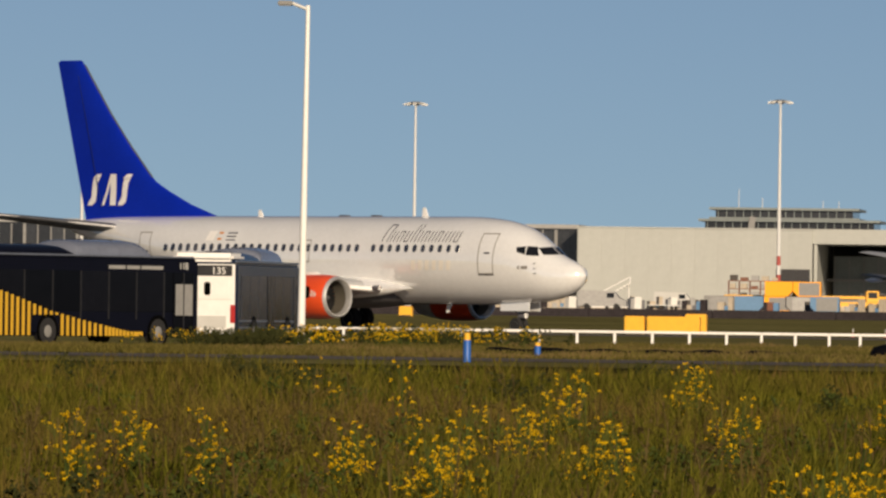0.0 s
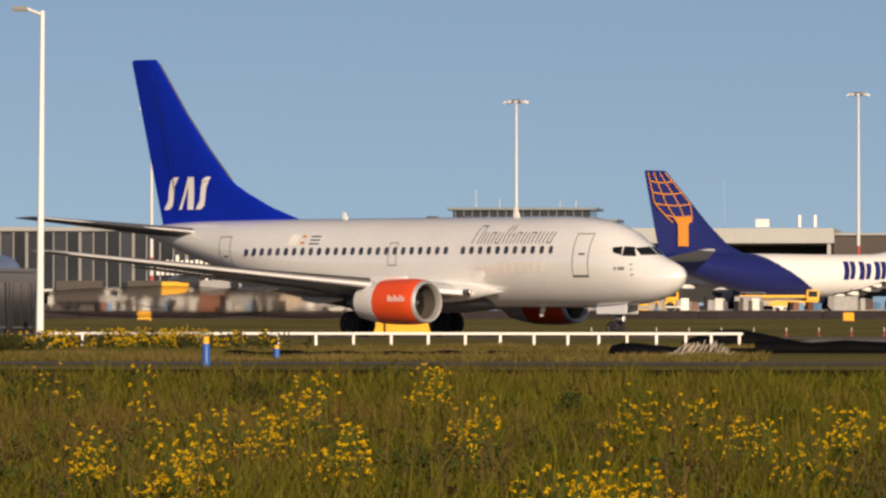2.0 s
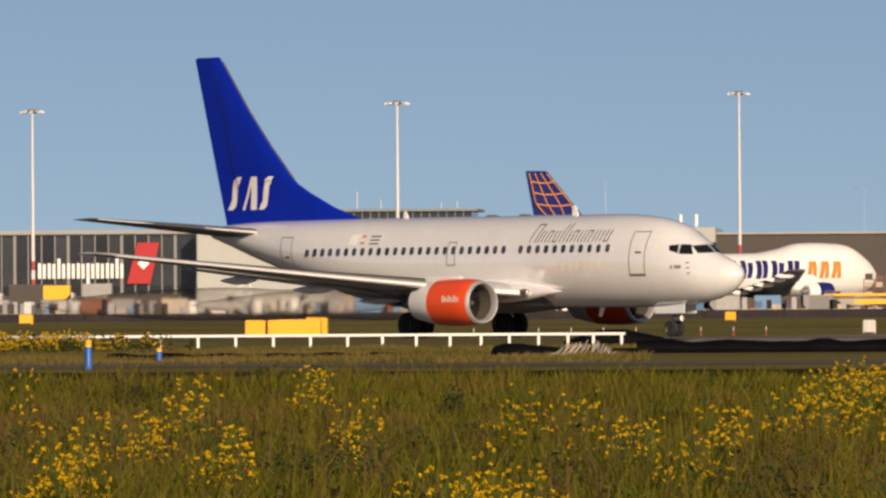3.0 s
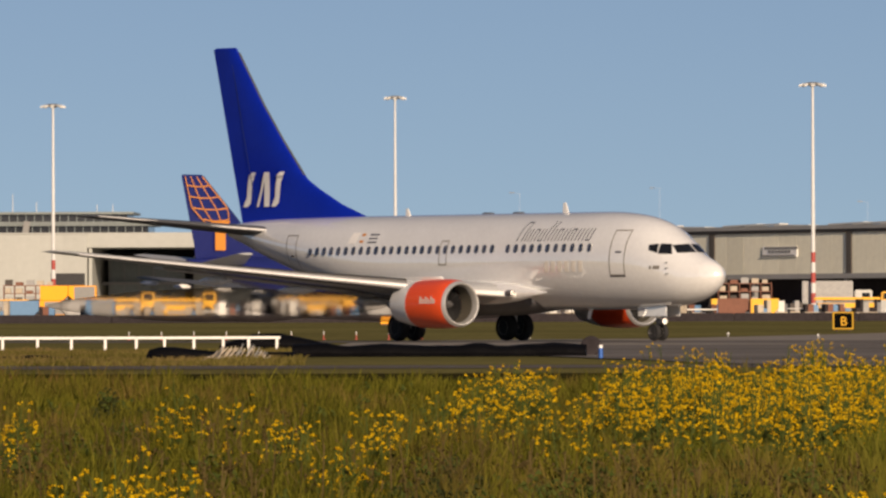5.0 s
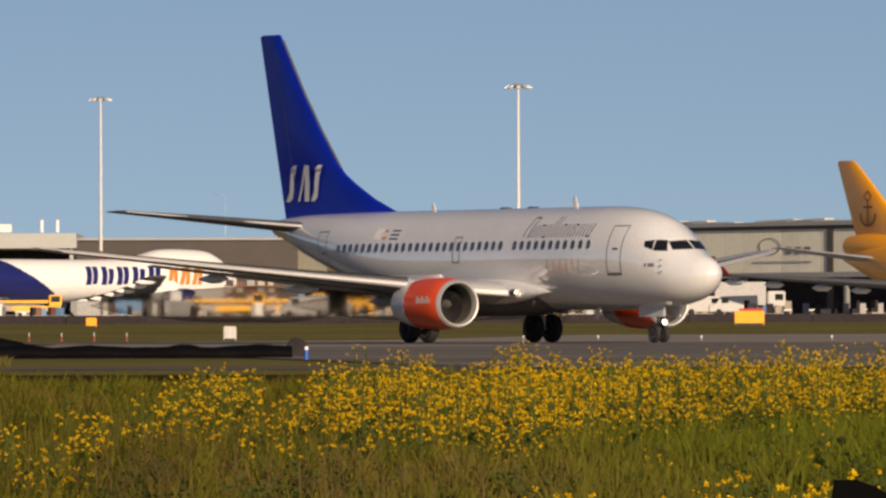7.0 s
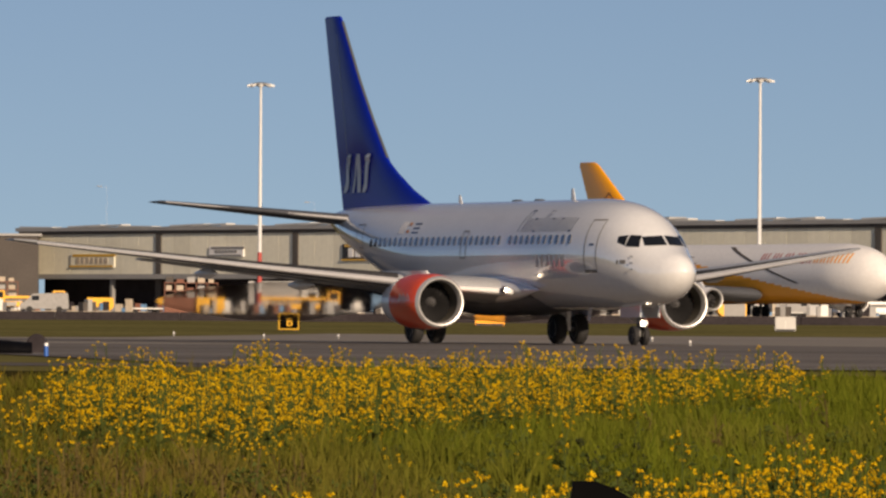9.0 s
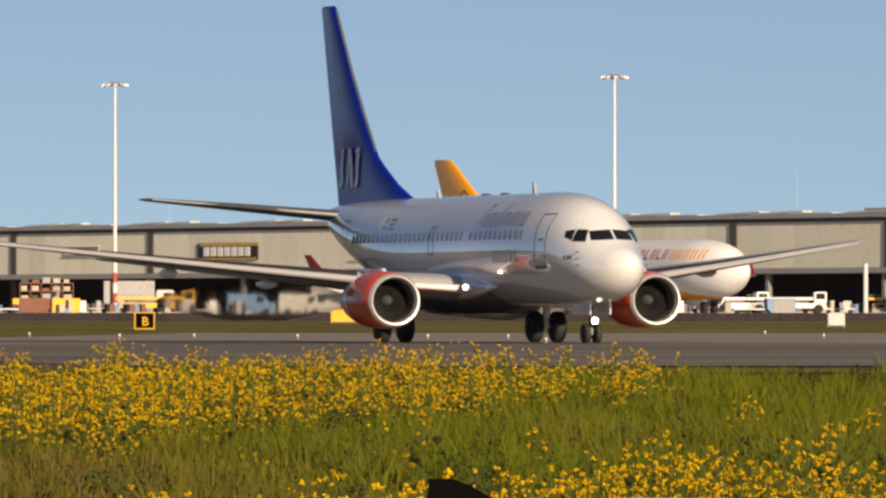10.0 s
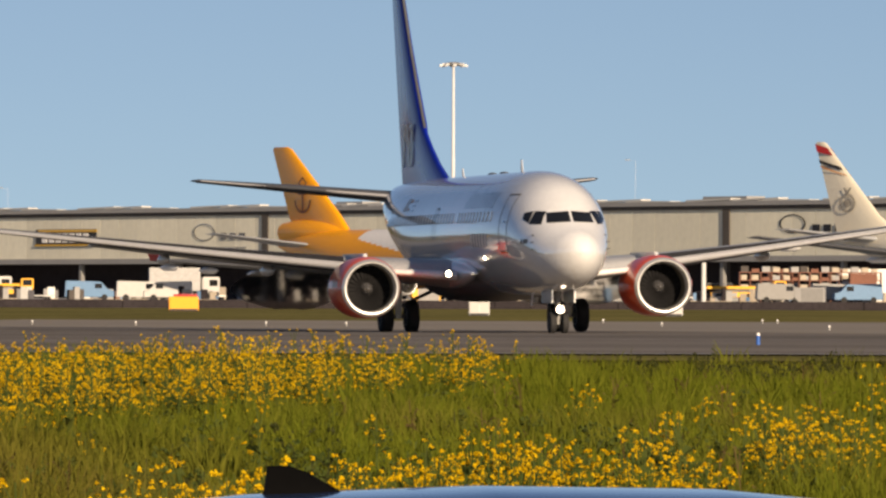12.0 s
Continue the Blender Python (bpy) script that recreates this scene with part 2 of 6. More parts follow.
def rings(bm, loops, cap0=True, cap1=True, mi=0):
    """Skin a row of equal rings of points."""
    vr = [[bm.verts.new(p) for p in ring] for ring in loops]
    n = len(vr[0])
    for a, b in zip(vr, vr[1:]):
        for i in range(n):
            f = bm.faces.new((a[i], a[(i + 1) % n], b[(i + 1) % n], b[i]))
            f.material_index = mi
    if cap0:
        bm.faces.new(vr[0][::-1]).material_index = mi
    if cap1:
        bm.faces.new(vr[-1]).material_index = mi
    return vr


def turned(profile, axis="x", n=24, centre=(0, 0, 0), flat=0.0, cap=True):
    """A body of revolution: profile rows of (along, radius). flat squeezes the underside."""
    bm = bmesh.new()
    loops = []
    for s, r in profile:
        ring = []
        for i in range(n):
            a = 2 * math.pi * i / n
            u, v = r * math.cos(a), r * math.sin(a)
            if v < 0:
                v *= 1 - flat
            p = {"x": (s, u, v), "y": (u, s, v), "z": (u, v, s)}[axis]
            ring.append(Vector(p) + Vector(centre))
        loops.append(ring)
    rings(bm, loops, cap, cap)
    return bm


def tube(bm, a, b, r, n=8, r2=None):
    a, b = Vector(a), Vector(b)
    q = (b - a).to_track_quat("Z", "Y")
    loops = [[p + q @ Vector((rr * math.cos(2 * math.pi * i / n), rr * math.sin(2 * math.pi * i / n), 0)) for i in range(n)] for p, rr in ((a, r), (b, r if r2 is None else r2))]
    rings(bm, loops)


def bulk(name, verts, faces, material, mats=None):
    """A mesh straight from arrays, for what nobody could count."""
    me = bpy.data.meshes.new(name)
    me.from_pydata(verts, [], faces)
    for m in material:
        me.materials.append(m)
    if mats is not None:
        me.polygons.foreach_set("material_index", mats)
    me.update()
    return new(name, me)


def away(mil, dist):
    """A spot on the plan: thousandths to the side of the +y line, and metres ahead."""
    return mil * dist / 1000.0, dist


# ---- ground ----
PROFILE = [(-400, -1.14), (24, -1.14), (32, -0.80), (45, -0.70), (118, -0.35), (128, -0.01), (400, 0.0), (520, 0.78), (700, 1.2), (1100, 2.2), (4500, 3.0)]


def level(y, x=0.0):
    dip = 0.0
    if y > 172 and x < -0.116 * y:      # the bus road lies lower than the taxiway, its verge slopes down to it
        dip = 0.42 * min(1, (-0.116 - x / y) / 0.012) * max(0, min(1, (y - 172) / 95, (390 - y) / 60))
    return flat_level(y) - dip


def flat_level(y):
    for (a, za), (b, zb) in zip(PROFILE, PROFILE[1:]):
        if y <= b:
            k = (y - a) / (b - a)
            return za + (zb - za) * max(0, k)
    return PROFILE[-1][1]


def build_ground():
    ys = sorted(set([p[0] for p in PROFILE] + [-50, 0] + list(range(20, 140, 4)) + list(range(140, 460, 10)) + list(range(460, 700, 40))))
    xs = [-4000, -1500, -500, -200, -100, -80, -66] + list(range(-56, -16, 2)) + list(range(-16, 41, 8)) + [60, 100, 200, 500, 1500, 4000]
    bm = bmesh.new()
    g = [[bm.verts.new((x, y, level(y, x))) for x in xs] for y in ys]
    for j in range(len(ys) - 1):
        for i in range(len(xs) - 1):
            bm.faces.new((g[j][i], g[j][i + 1], g[j + 1][i + 1], g[j + 1][i]))
    tagged(new("ground", mesh_of("ground", bm, M["soil"])), "rough green grassland of the airfield", "ground", kind="structure")


build_ground()


def strip(name, pts, half, material, z, label, thick=0.0):
    """A paved strip along a plan line."""
    bm = bmesh.new()
    prev = None
    n = len(pts)
    for i, p in enumerate(pts):
        a, b = Vector(pts[max(0, i - 1)]), Vector(pts[min(n - 1, i + 1)])
        d = (b - a).normalized()
        q = Vector((-d.y, d.x))
        row = [bm.verts.new((p[0] + q.x * k * half, p[1] + q.y * k * half, level(p[1] + q.y * k * half) + z)) for k in (-1, -0.5, 0, 0.5, 1)]
        if prev:
            for j in range(4):
                bm.faces.new((prev[j], prev[j + 1], row[j + 1], row[j]))
        prev = row
    return tagged(new(name, mesh_of(name, bm, material)), label, name.split("_")[0], kind="structure")


def sheet(name, pts, material, z, label, category):
    bm = bmesh.new()
    rows = [[bm.verts.new((x, y, level(y) + z)) for x, y in row] for row in pts]
    for a, b in zip(rows, rows[1:]):
        bm.faces.new((a[0], a[1], b[1], b[0]))
    return tagged(new(name, mesh_of(name, bm, material)), label, category, kind="structure")


TAXI = [(-190, 482), (-140, 447), (-100, 418), (-60, 389), (-46, 378), (-30, 365), (-15, 352), (-2, 338), (8, 325), (15, 310), (20, 295), (23, 280), (25, 262), (24, 240), (17, 218), (4, 198), (-15, 184)]
strip("taxiway", TAXI[:-3], 13.0, M["asphalt"], 0.012, "dark asphalt taxiway with worn wheel tracks")
sheet("taxiway_apron", [[(3, 138.5), (120, 138.5)], [(-3, 200), (120, 200)], [(-9, 275), (120, 275)]], M["asphalt"], 0.02, "broad dark asphalt junction of the taxiway", "taxiway")
# this sheet's dark colour gives the grass its deep shaded gaps
sheet("meadow_soil", [[(-40, 24.5), (30, 24.5)], [(-40, 32), (30, 32)], [(-40, 45), (30, 45)], [(-40, 118), (30, 118)], [(-40, 127), (30, 127)]], M["soilshade"], 0.012, "soil and thatch under the meadow, coloured dark as shaded gaps", "ground")
sheet("taxiway_far_side", [[(-9, 276), (120, 276)], [(-10, 330), (150, 330)], [(-9, 365), (160, 365)], [(3, 400), (170, 400)], [(14, 430), (180, 430)]], M["oldasphalt"], 0.008, "weathered pale asphalt beyond the taxiway", "taxiway")
sheet("shoulder", [[(3, 136.6), (120, 136.6)], [(3, 138.4), (120, 138.4)]], M["concrete"], 0.03, "pale concrete edge of the taxiway", "pavement")
sheet("taxi_line", [[(16, 206), (58, 206)], [(16, 206.9), (58, 206.9)]], M["concrete"], 0.03, "worn pale painted line on the taxiway", "road marking")
strip("road", [(-120, 141), (-40, 141), (3, 141)], 5.0, M["road"], 0.008, "grey asphalt service road along the grass")
sheet("apron", [[(-700, 640), (700, 640)], [(-700, 700), (700, 700)], [(-900, 1100), (900, 1100)], [(-900, 2200), (900, 2200)]], M["concrete"], 0.02, "pale concrete apron in front of the cargo sheds", "apron")


# ---- airliners ----
def lerp_rows(rows, x):
    for a, b in zip(rows, rows[1:]):
        if a[0] >= x >= b[0]:
            k = (a[0] - x) / (a[0] - b[0])
            return [p + (q - p) * k for p, q in zip(a[1:], b[1:])]
    return list(rows[-1][1:] if x < rows[-1][0] else rows[0][1:])


class Hull:
    """A fuselage by rows of (x, top, bottom, half width), nose at x = 0 and pointing to +x."""

    def __init__(self, rows, step=0.5):
        # ease the rows with a Catmull-Rom pass
        fine = []
        for i in range(len(rows) - 1):
            p0, p1, p2, p3 = rows[max(0, i - 1)], rows[i], rows[i + 1], rows[min(len(rows) - 1, i + 2)]
            n = max(1, int(abs(p2[0] - p1[0]) / step))
            for j in range(n):
                k = j / n
                row = [p1[0] + (p2[0] - p1[0]) * k]
                for c in (1, 2, 3):
                    m1 = (p2[c] - p0[c]) / ((p2[0] - p0[0]) or 1) * (p2[0] - p1[0])
                    m2 = (p3[c] - p1[c]) / ((p3[0] - p1[0]) or 1) * (p2[0] - p1[0])
                    if i == 0:
                        m1 = 1.5 * (p2[c] - p1[c])
                    row.append((2 * k**3 - 3 * k**2 + 1) * p1[c] + (k**3 - 2 * k**2 + k) * m1 + (-2 * k**3 + 3 * k**2) * p2[c] + (k**3 - k**2) * m2)
                fine.append(row)
        fine.append(list(rows[-1]))
        self.rows = fine

    def at(self, x):
        return lerp_rows(self.rows, x)

    def skin(self, n=40, paint=None):
        bm = bmesh.new()
        loops = []
        for x, t, b, w in self.rows:
            zc, hh = (t + b) / 2, max(0.004, (t - b) / 2)
            loops.append([(x, max(w, 0.004) * math.sin(2 * math.pi * i / n), zc + hh * math.cos(2 * math.pi * i / n)) for i in range(n)])
        rings(bm, loops)
        if paint:
            for f in bm.faces:
                f.material_index = paint(f.calc_center_median())
        return bm

    def side(self, x, z, s, off=0.008):
        t, b, w = self.at(x)
        zc, hh = (t + b) / 2, (t - b) / 2
        k = max(-0.999, min(0.999, (z - zc) / hh))
        y = w * math.sqrt(1 - k * k)
        nrm = Vector((0, y / (w * w), (z - zc) / (hh * hh))).normalized()
        return Vector((x, s * y, z)) + Vector((0, s * nrm.y, nrm.z)) * off

    def front(self, y, z, off=0.012):
        lo, hi = -6.0, 0.0
        for _ in range(30):
            x = (lo + hi) / 2
            t, b, w = self.at(x)
            zc, hh = (t + b) / 2, max(0.01, (t - b) / 2)
            if (y / max(w, 0.01)) ** 2 + ((z - zc) / hh) ** 2 < 1:
                lo = x
            else:
                hi = x
        return Vector((lo + off, y, z + off * 0.6))


def patch(bm, corners, put, n=4, m=4, mi=0):
    """A quad of plan corners laid on a curved skin by put(a, b)."""
    (a0, b0), (a1, b1), (a2, b2), (a3, b3) = corners
    g = []
    for j in range(m + 1):
        v = j / m
        row = []
        for i in range(n + 1):
            u = i / n
            a = (1 - v) * ((1 - u) * a0 + u * a1) + v * ((1 - u) * a3 + u * a2)
            b = (1 - v) * ((1 - u) * b0 + u * b1) + v * ((1 - u) * b3 + u * b2)
            row.append(bm.verts.new(put(a, b)))
        g.append(row)
    for j in range(m):
        for i in range(n):
            bm.faces.new((g[j][i], g[j][i + 1], g[j + 1][i + 1], g[j + 1][i])).material_index = mi


def frame_on(bm, x0, x1, z0, z1, w, put):
    for c in (((x0, z0), (x0 + w, z0), (x0 + w, z1), (x0, z1)), ((x1 - w, z0), (x1, z0), (x1, z1), (x1 - w, z1)),
              ((x0 + w, z0), (x1 - w, z0), (x1 - w, z0 + w), (x0 + w, z0 + w)), ((x0 + w, z1 - w), (x1 - w, z1 - w), (x1 - w, z1), (x0 + w, z1))):
        patch(bm, c, put, 2, 8)


FOIL = [(0.0, 0.0), (0.012, 0.18), (0.05, 0.36), (0.14, 0.5), (0.3, 0.56), (0.5, 0.48), (0.75, 0.25), (1.0, 0.015),
        (1.0, -0.015), (0.75, -0.2), (0.5, -0.4), (0.3, -0.46), (0.14, -0.4), (0.05, -0.26), (0.012, -0.14)]


def foil(bm, rows, upright=False, cut=(0.0, 1.0)):
    """A wing through rows of (span, leading x, chord, height, thickness in metres). cut keeps a part of the chord."""
    loops = []
    for s, x, c, z, th in rows:
        ring = []
        for k, h in FOIL:
            k2 = cut[0] + (cut[1] - cut[0]) * k
            p = (x - k2 * c, s, z + h * th) if not upright else (x - k2 * c, h * th + z, s)
            ring.append(p)
        loops.append(ring)
    rings(bm, loops)


def wing_rows(rows, side):
    return [(side * s, x, c, z, t) for s, x, c, z, t in rows]


def engine(parent, x, y, z, k, cowl, rear, lip=None, both=True):
    """A turbofan: lip, fan cowl, reverser, duct, fan, spinner, core nozzle. k scales a 2.06 m nacelle."""
    c = (x, y, z)
    e = part("engine", turned([(-2.45 * k, 1.0 * k), (-1.9 * k, 1.032 * k), (-1.2 * k, 1.04 * k), (-0.7 * k, 1.03 * k), (-0.25 * k, 0.985 * k), (-0.13 * k, 0.95 * k)], n=40, centre=c, flat=0.07, cap=False), cowl, parent, smooth=True)
    part("reverser", turned([(-3.75 * k, 0.72 * k), (-3.74 * k, 0.76 * k), (-3.0 * k, 0.92 * k), (-2.45 * k, 1.002 * k)], n=40, centre=c, flat=0.07), rear, e, smooth=True)
    part("inlet_lip", turned([(-0.14 * k, 0.957 * k), (-0.05 * k, 0.915 * k), (0, 0.875 * k), (-0.01 * k, 0.83 * k), (-0.1 * k, 0.79 * k), (-0.3 * k, 0.77 * k)], n=40, centre=c, flat=0.05, cap=False), lip or M["lip"], e, "polished metal inlet lip", smooth=True)
    part("inlet_duct", turned([(-0.3 * k, 0.77 * k), (-0.7 * k, 0.775 * k), (-1.0 * k, 0.78 * k)], n=40, centre=c, flat=0.03, cap=False), M["duct"], e, smooth=True)
    bm = turned([(-1.06 * k, 0.79 * k), (-1.05 * k, 0.79 * k)], n=40, centre=c)
    fan = part("fan_disc", bm, M["dark"], e)
    bm = bmesh.new()
    for r, tw in ((0.2 * k, 0.05 * k), (0.5 * k, 0.07 * k), (0.76 * k, 0.085 * k)):
        for d in (-1, 1):
            bm.verts.new((d * 0.05 * k, r, d * tw))
    bm.verts.ensure_lookup_table()
    for q in ((0, 1, 3, 2), (2, 3, 5, 4)):
        bm.faces.new([bm.verts[i] for i in q])
    blade = mesh_of("fan_blade", bm, M["fan"])
    for i in range(24 if both else 12):
        o = new("fan_blade", blade)
        o.parent = e
        o.matrix_basis = Matrix.Translation((c[0] - 0.95 * k, c[1], c[2])) @ Matrix.Rotation(2 * math.pi * i / (24 if both else 12), 4, "X")
    part("spinner", turned([(-1.0 * k, 0.22 * k), (-0.85 * k, 0.19 * k), (-0.66 * k, 0.1 * k), (-0.56 * k, 0.01 * k)], n=20, centre=c), M["letter"], e, smooth=True)
    part("spinner_mark", turned([(-0.80 * k, 0.158 * k), (-0.74 * k, 0.132 * k)], n=20, centre=(c[0] + 0.012, c[1], c[2]), cap=False), M["pale"], e, "pale painted ring on the spinner")
    part("core_nozzle", turned([(-4.9 * k, 0.02 * k), (-4.3 * k, 0.3 * k), (-4.2 * k, 0.42 * k), (-3.7 * k, 0.56 * k), (-3.2 * k, 0.6 * k)], n=28, centre=c), M["belly"], e, smooth=True)
    return e


def wheel(parent, x, y, r, w, hub=True):
    ty = part("tyre", turned([(-w / 2, r * 0.72), (-w / 2, r * 0.86), (-w * 0.36, r * 0.97), (0, r), (w * 0.36, r * 0.97), (w / 2, r * 0.86), (w / 2, r * 0.72)], "y", 28, (x, y, r)), M["tyre"], parent, smooth=True)
    part("rim", turned([(-w * 0.46, r * 0.2), (-w * 0.40, r * 0.5), (-w * 0.52, r * 0.55), (w * 0.52, r * 0.55), (w * 0.40, r * 0.5), (w * 0.46, r * 0.2)], "y", 20, (x, y, r)), M["lip"], ty)


def hot_air(x, y, z, seed):
    """A long tapering trail of hot air behind an engine."""
    loops = []
    for i in range(33):
        u = i / 32
        r = 0.02 + 1.15 * math.sin(math.pi * u ** 0.75) ** 0.8 * (0.55 + 0.45 * u)
        ring = []
        for j in range(24):
            a = 2 * math.pi * j / 24
            rr = r * (1 + 0.12 * noise.noise(Vector((u * 7, math.cos(a) + seed, math.sin(a)))))
            ring.append((x - 24 * u, y + rr * math.cos(a), z - 0.1 + 0.8 * rr * math.sin(a)))
        loops.append(ring)
    bm = bmesh.new()
    rings(bm, loops)
    return bm


def shrouded_lamp(name, parent, c, r, label):
    """A forward beam: a bright lens at the bottom of a short dark barrel."""
    barrel = part(name, turned([(0, r * 1.05), (0, r * 1.15), (-0.36, r * 1.15), (-0.36, 0.01)], n=16, centre=c, cap=False), M["belly"], parent, label)
    part("lens", turned([(-0.27, 0.005), (-0.28, r * 0.6), (-0.30, r * 1.0)], n=16, centre=c), M["lamp"], barrel, "glowing lens")


def build_airliner():
    jet = thing("airliner", "off-white twin-engine airliner with blue fin and red cowls taxiing", "airplane")
    rows = [(0, 2.63, 2.57, 0.02), (-0.25, 3.00, 2.16, 0.41), (-0.8, 3.26, 1.80, 0.76), (-1.5, 3.52, 1.56, 1.04), (-2.2, 4.02, 1.43, 1.25), (-3.0, 4.55, 1.35, 1.43),
            (-4.0, 4.92, 1.30, 1.60), (-5.0, 5.10, 1.27, 1.71), (-6.2, 5.20, 1.25, 1.80), (-7.5, 5.22, 1.25, 1.86), (-9.5, 5.22, 1.25, 1.88), (-12, 5.22, 1.25, 1.88), (-18, 5.22, 1.25, 1.88), (-20.5, 5.22, 1.36, 1.88),
            (-23, 5.22, 1.80, 1.82), (-26, 5.20, 2.60, 1.58), (-29, 5.16, 3.46, 1.12), (-31.0, 5.06, 4.10, 0.62), (-32.1, 4.92, 4.42, 0.30), (-32.4, 4.80, 4.56, 0.1)]
    hull = Hull(rows)

    fus = part("fuselage", hull.skin(48), M["hull"], jet, "warm off-white painted fuselage", smooth=True)
    R = lambda s: (lambda x, z: hull.side(x, z, s))
    # cabin windows
    bm = boxed(-0.122, 0.122, -0.018, 0.018, -0.175, 0.175)
    bmesh.ops.bevel(bm, geom=[e for e in bm.edges if abs(e.verts[0].co.y - e.verts[1].co.y) > 0.015], offset=0.055, segments=3, affect="EDGES")
    wm = mesh_of("cabin_window", bm, M["pane"])
    for s in (-1, 1):
        for i in range(37):
            if i == 11:
                continue
            p = hull.side(-6.15 - 0.508 * i, 3.75, s, 0.0)
            w = new("cabin_window", wm)
            w.parent = fus
            w.matrix_basis = pose(p.x, p.y, p.z, s * 14, 0, 0)
    # doors
    for s in (-1, 1):
        for x, hw, z0, z1 in ((-4.55, 0.43, 2.62, 4.45), (-25.95, 0.40, 2.78, 4.45), (-15.42, 0.26, 3.1, 4.12)):
            bm = bmesh.new()
            frame_on(bm, x - hw, x + hw, z0, z1, 0.045, R(s))
            d = part("cabin_door", bm, M["seam"], fus, "closed cabin door with a dark seam")
            if hw > 0.3:
                bm = bmesh.new()
                patch(bm, ((x - 0.1, 3.52), (x + 0.22, 3.52), (x + 0.22, 3.6), (x - 0.1, 3.6)), R(s))
                part("door_handle", bm, M["letter"], d)
                bm = bmesh.new()
                patch(bm, ((x - hw, z0 - 0.06), (x + hw, z0 - 0.06), (x + hw, z0), (x - hw, z0)), R(s))
                part("door_sill", bm, M["letter"], d)
    # cockpit glazing
    F = lambda y, z: hull.front(y, z)
    for s in (-1, 1):
        bm = bmesh.new()
        patch(bm, ((s * 0.04, 3.53), (s * 0.76, 3.50), (s * 0.70, 3.82), (s * 0.04, 3.87)), F, 8, 6)
        part("windscreen", bm, M["glass"], fus, "dark cockpit windscreen")
        for a in (((-1.98, 3.45), (-2.54, 3.47), (-2.62, 3.88), (-2.26, 3.86)), ((-2.58, 3.50), (-2.98, 3.62), (-3.06, 3.83), (-2.68, 3.88))):
            bm = bmesh.new()
            patch(bm, a, lambda x, z, s=s: hull.side(x, z, s, 0.012), 5, 5)
            part("cockpit_window", bm, M["glass"], fus, "dark cockpit side window")
    # markings kept as plain shapes
    for s in (-1, 1):
        bm = bmesh.new()
        x0 = -6.28
        steps = [0.42, 0.26, 0.28, 0.28, 0.29, 0.15, 0.28, 0.28, 0.27, 0.15, 0.28, 0.28]
        cuts = []
        acc = 0.0
        for i, w in enumerate(steps[::-1]):
            cuts.append((x0 - acc, w, i))
            acc += w * 1.50
        for xx, w, i in cuts:
            k = len(steps) - 1 - i
            tall = 0.80 if k in (0, 4) else 0.50
            for j in range(2 if w > 0.2 else 1):
                xa = xx - j * (w * 0.75)
                lean = 0.24 * tall
                patch(bm, ((xa - 0.045, 4.03), (xa + 0.012, 4.03), (xa + 0.012 + lean, 4.03 + tall), (xa - 0.045 + lean, 4.03 + tall)), R(s), 1, 3)
                if j and i % 3 != 1:
                    z = 4.03 + (tall - 0.05 if i % 2 else 0.0)
                    xl = xa + 0.012 + 0.24 * (z - 4.03)
                    patch(bm, ((xl, z), (xl + w * 0.60, z), (xl + w * 0.60 + 0.012, z + 0.05), (xl + 0.012, z + 0.05)), R(s), 2, 1)
        part("lettering", bm, M["letter"], fus, "slanted thin grey bars of the airline marking")
        bm = bmesh.new()
        for j in range(6):
            xa = -6.55 - j * 0.42
            patch(bm, ((xa - 0.24, 2.78), (xa, 2.78), (xa + 0.05, 3.22), (xa - 0.2, 3.22)), R(s), 1, 3)
        part("pale_lettering", bm, M["pale"], fus, "pale bars below the cabin windows")
        bm = bmesh.new()
        patch(bm, ((-21.9, 4.05), (-21.4, 4.05), (-21.3, 4.5), (-21.8, 4.5)), R(s), 2, 3)
        part("emblem", bm, M["white"], fus)
        bm = bmesh.new()
        for z in (4.08, 4.36):
            patch(bm, ((-21.15, z), (-20.9, z), (-20.9, z + 0.10), (-21.15, z + 0.10)), R(s), 2, 1)
        part("emblem", bm, M["gold"], fus)
        bm = bmesh.new()
        for z in (4.06, 4.22, 4.38):
            patch(bm, ((-20.6, z), (-20.0, z), (-20.0, z + 0.06), (-20.6, z + 0.06)), R(s), 2, 1)
        part("emblem", bm, M["letter"], fus)
        bm = bmesh.new()
        for x, w in ((-2.75, 0.1), (-2.55, 0.12), (-2.35, 0.2)):
            patch(bm, ((x - w, 2.86), (x, 2.86), (x, 3.0), (x - w, 3.0)), R(s), 1, 1)
        part("nose_marks", bm, M["seam"], fus)
        for x, z in ((-2.05, 3.12), (-2.0, 2.9), (-1.95, 2.68)):
            p = hull.side(x, z, s, 0.0)
            bm = bmesh.new()
            tube(bm, p, p + Vector((0.0, s * 0.07, 0)), 0.014, 8)
            tube(bm, p + Vector((-0.03, s * 0.09, 0)), p + Vector((0.12, s * 0.08, 0)), 0.012, 8)
            part("air_probe", bm, M["dark"], fus, "small dark air-data probe")

    # fin and rudder
    def finline(z):
        pts = [(4.95, -21.8), (5.3, -23.1), (5.75, -24.5), (6.4, -26.0), (6.8, -26.77), (7.15, -27.22), (9.5, -29.42), (12.3, -31.57), (12.46, -31.9)]
        for (a, xa), (b, xb) in zip(pts, pts[1:]):
            if z <= b:
                return xa + (xb - xa) * max(0, (z - a) / (b - a))
        return pts[-1][1]

    bm = bmesh.new()
    frows = []
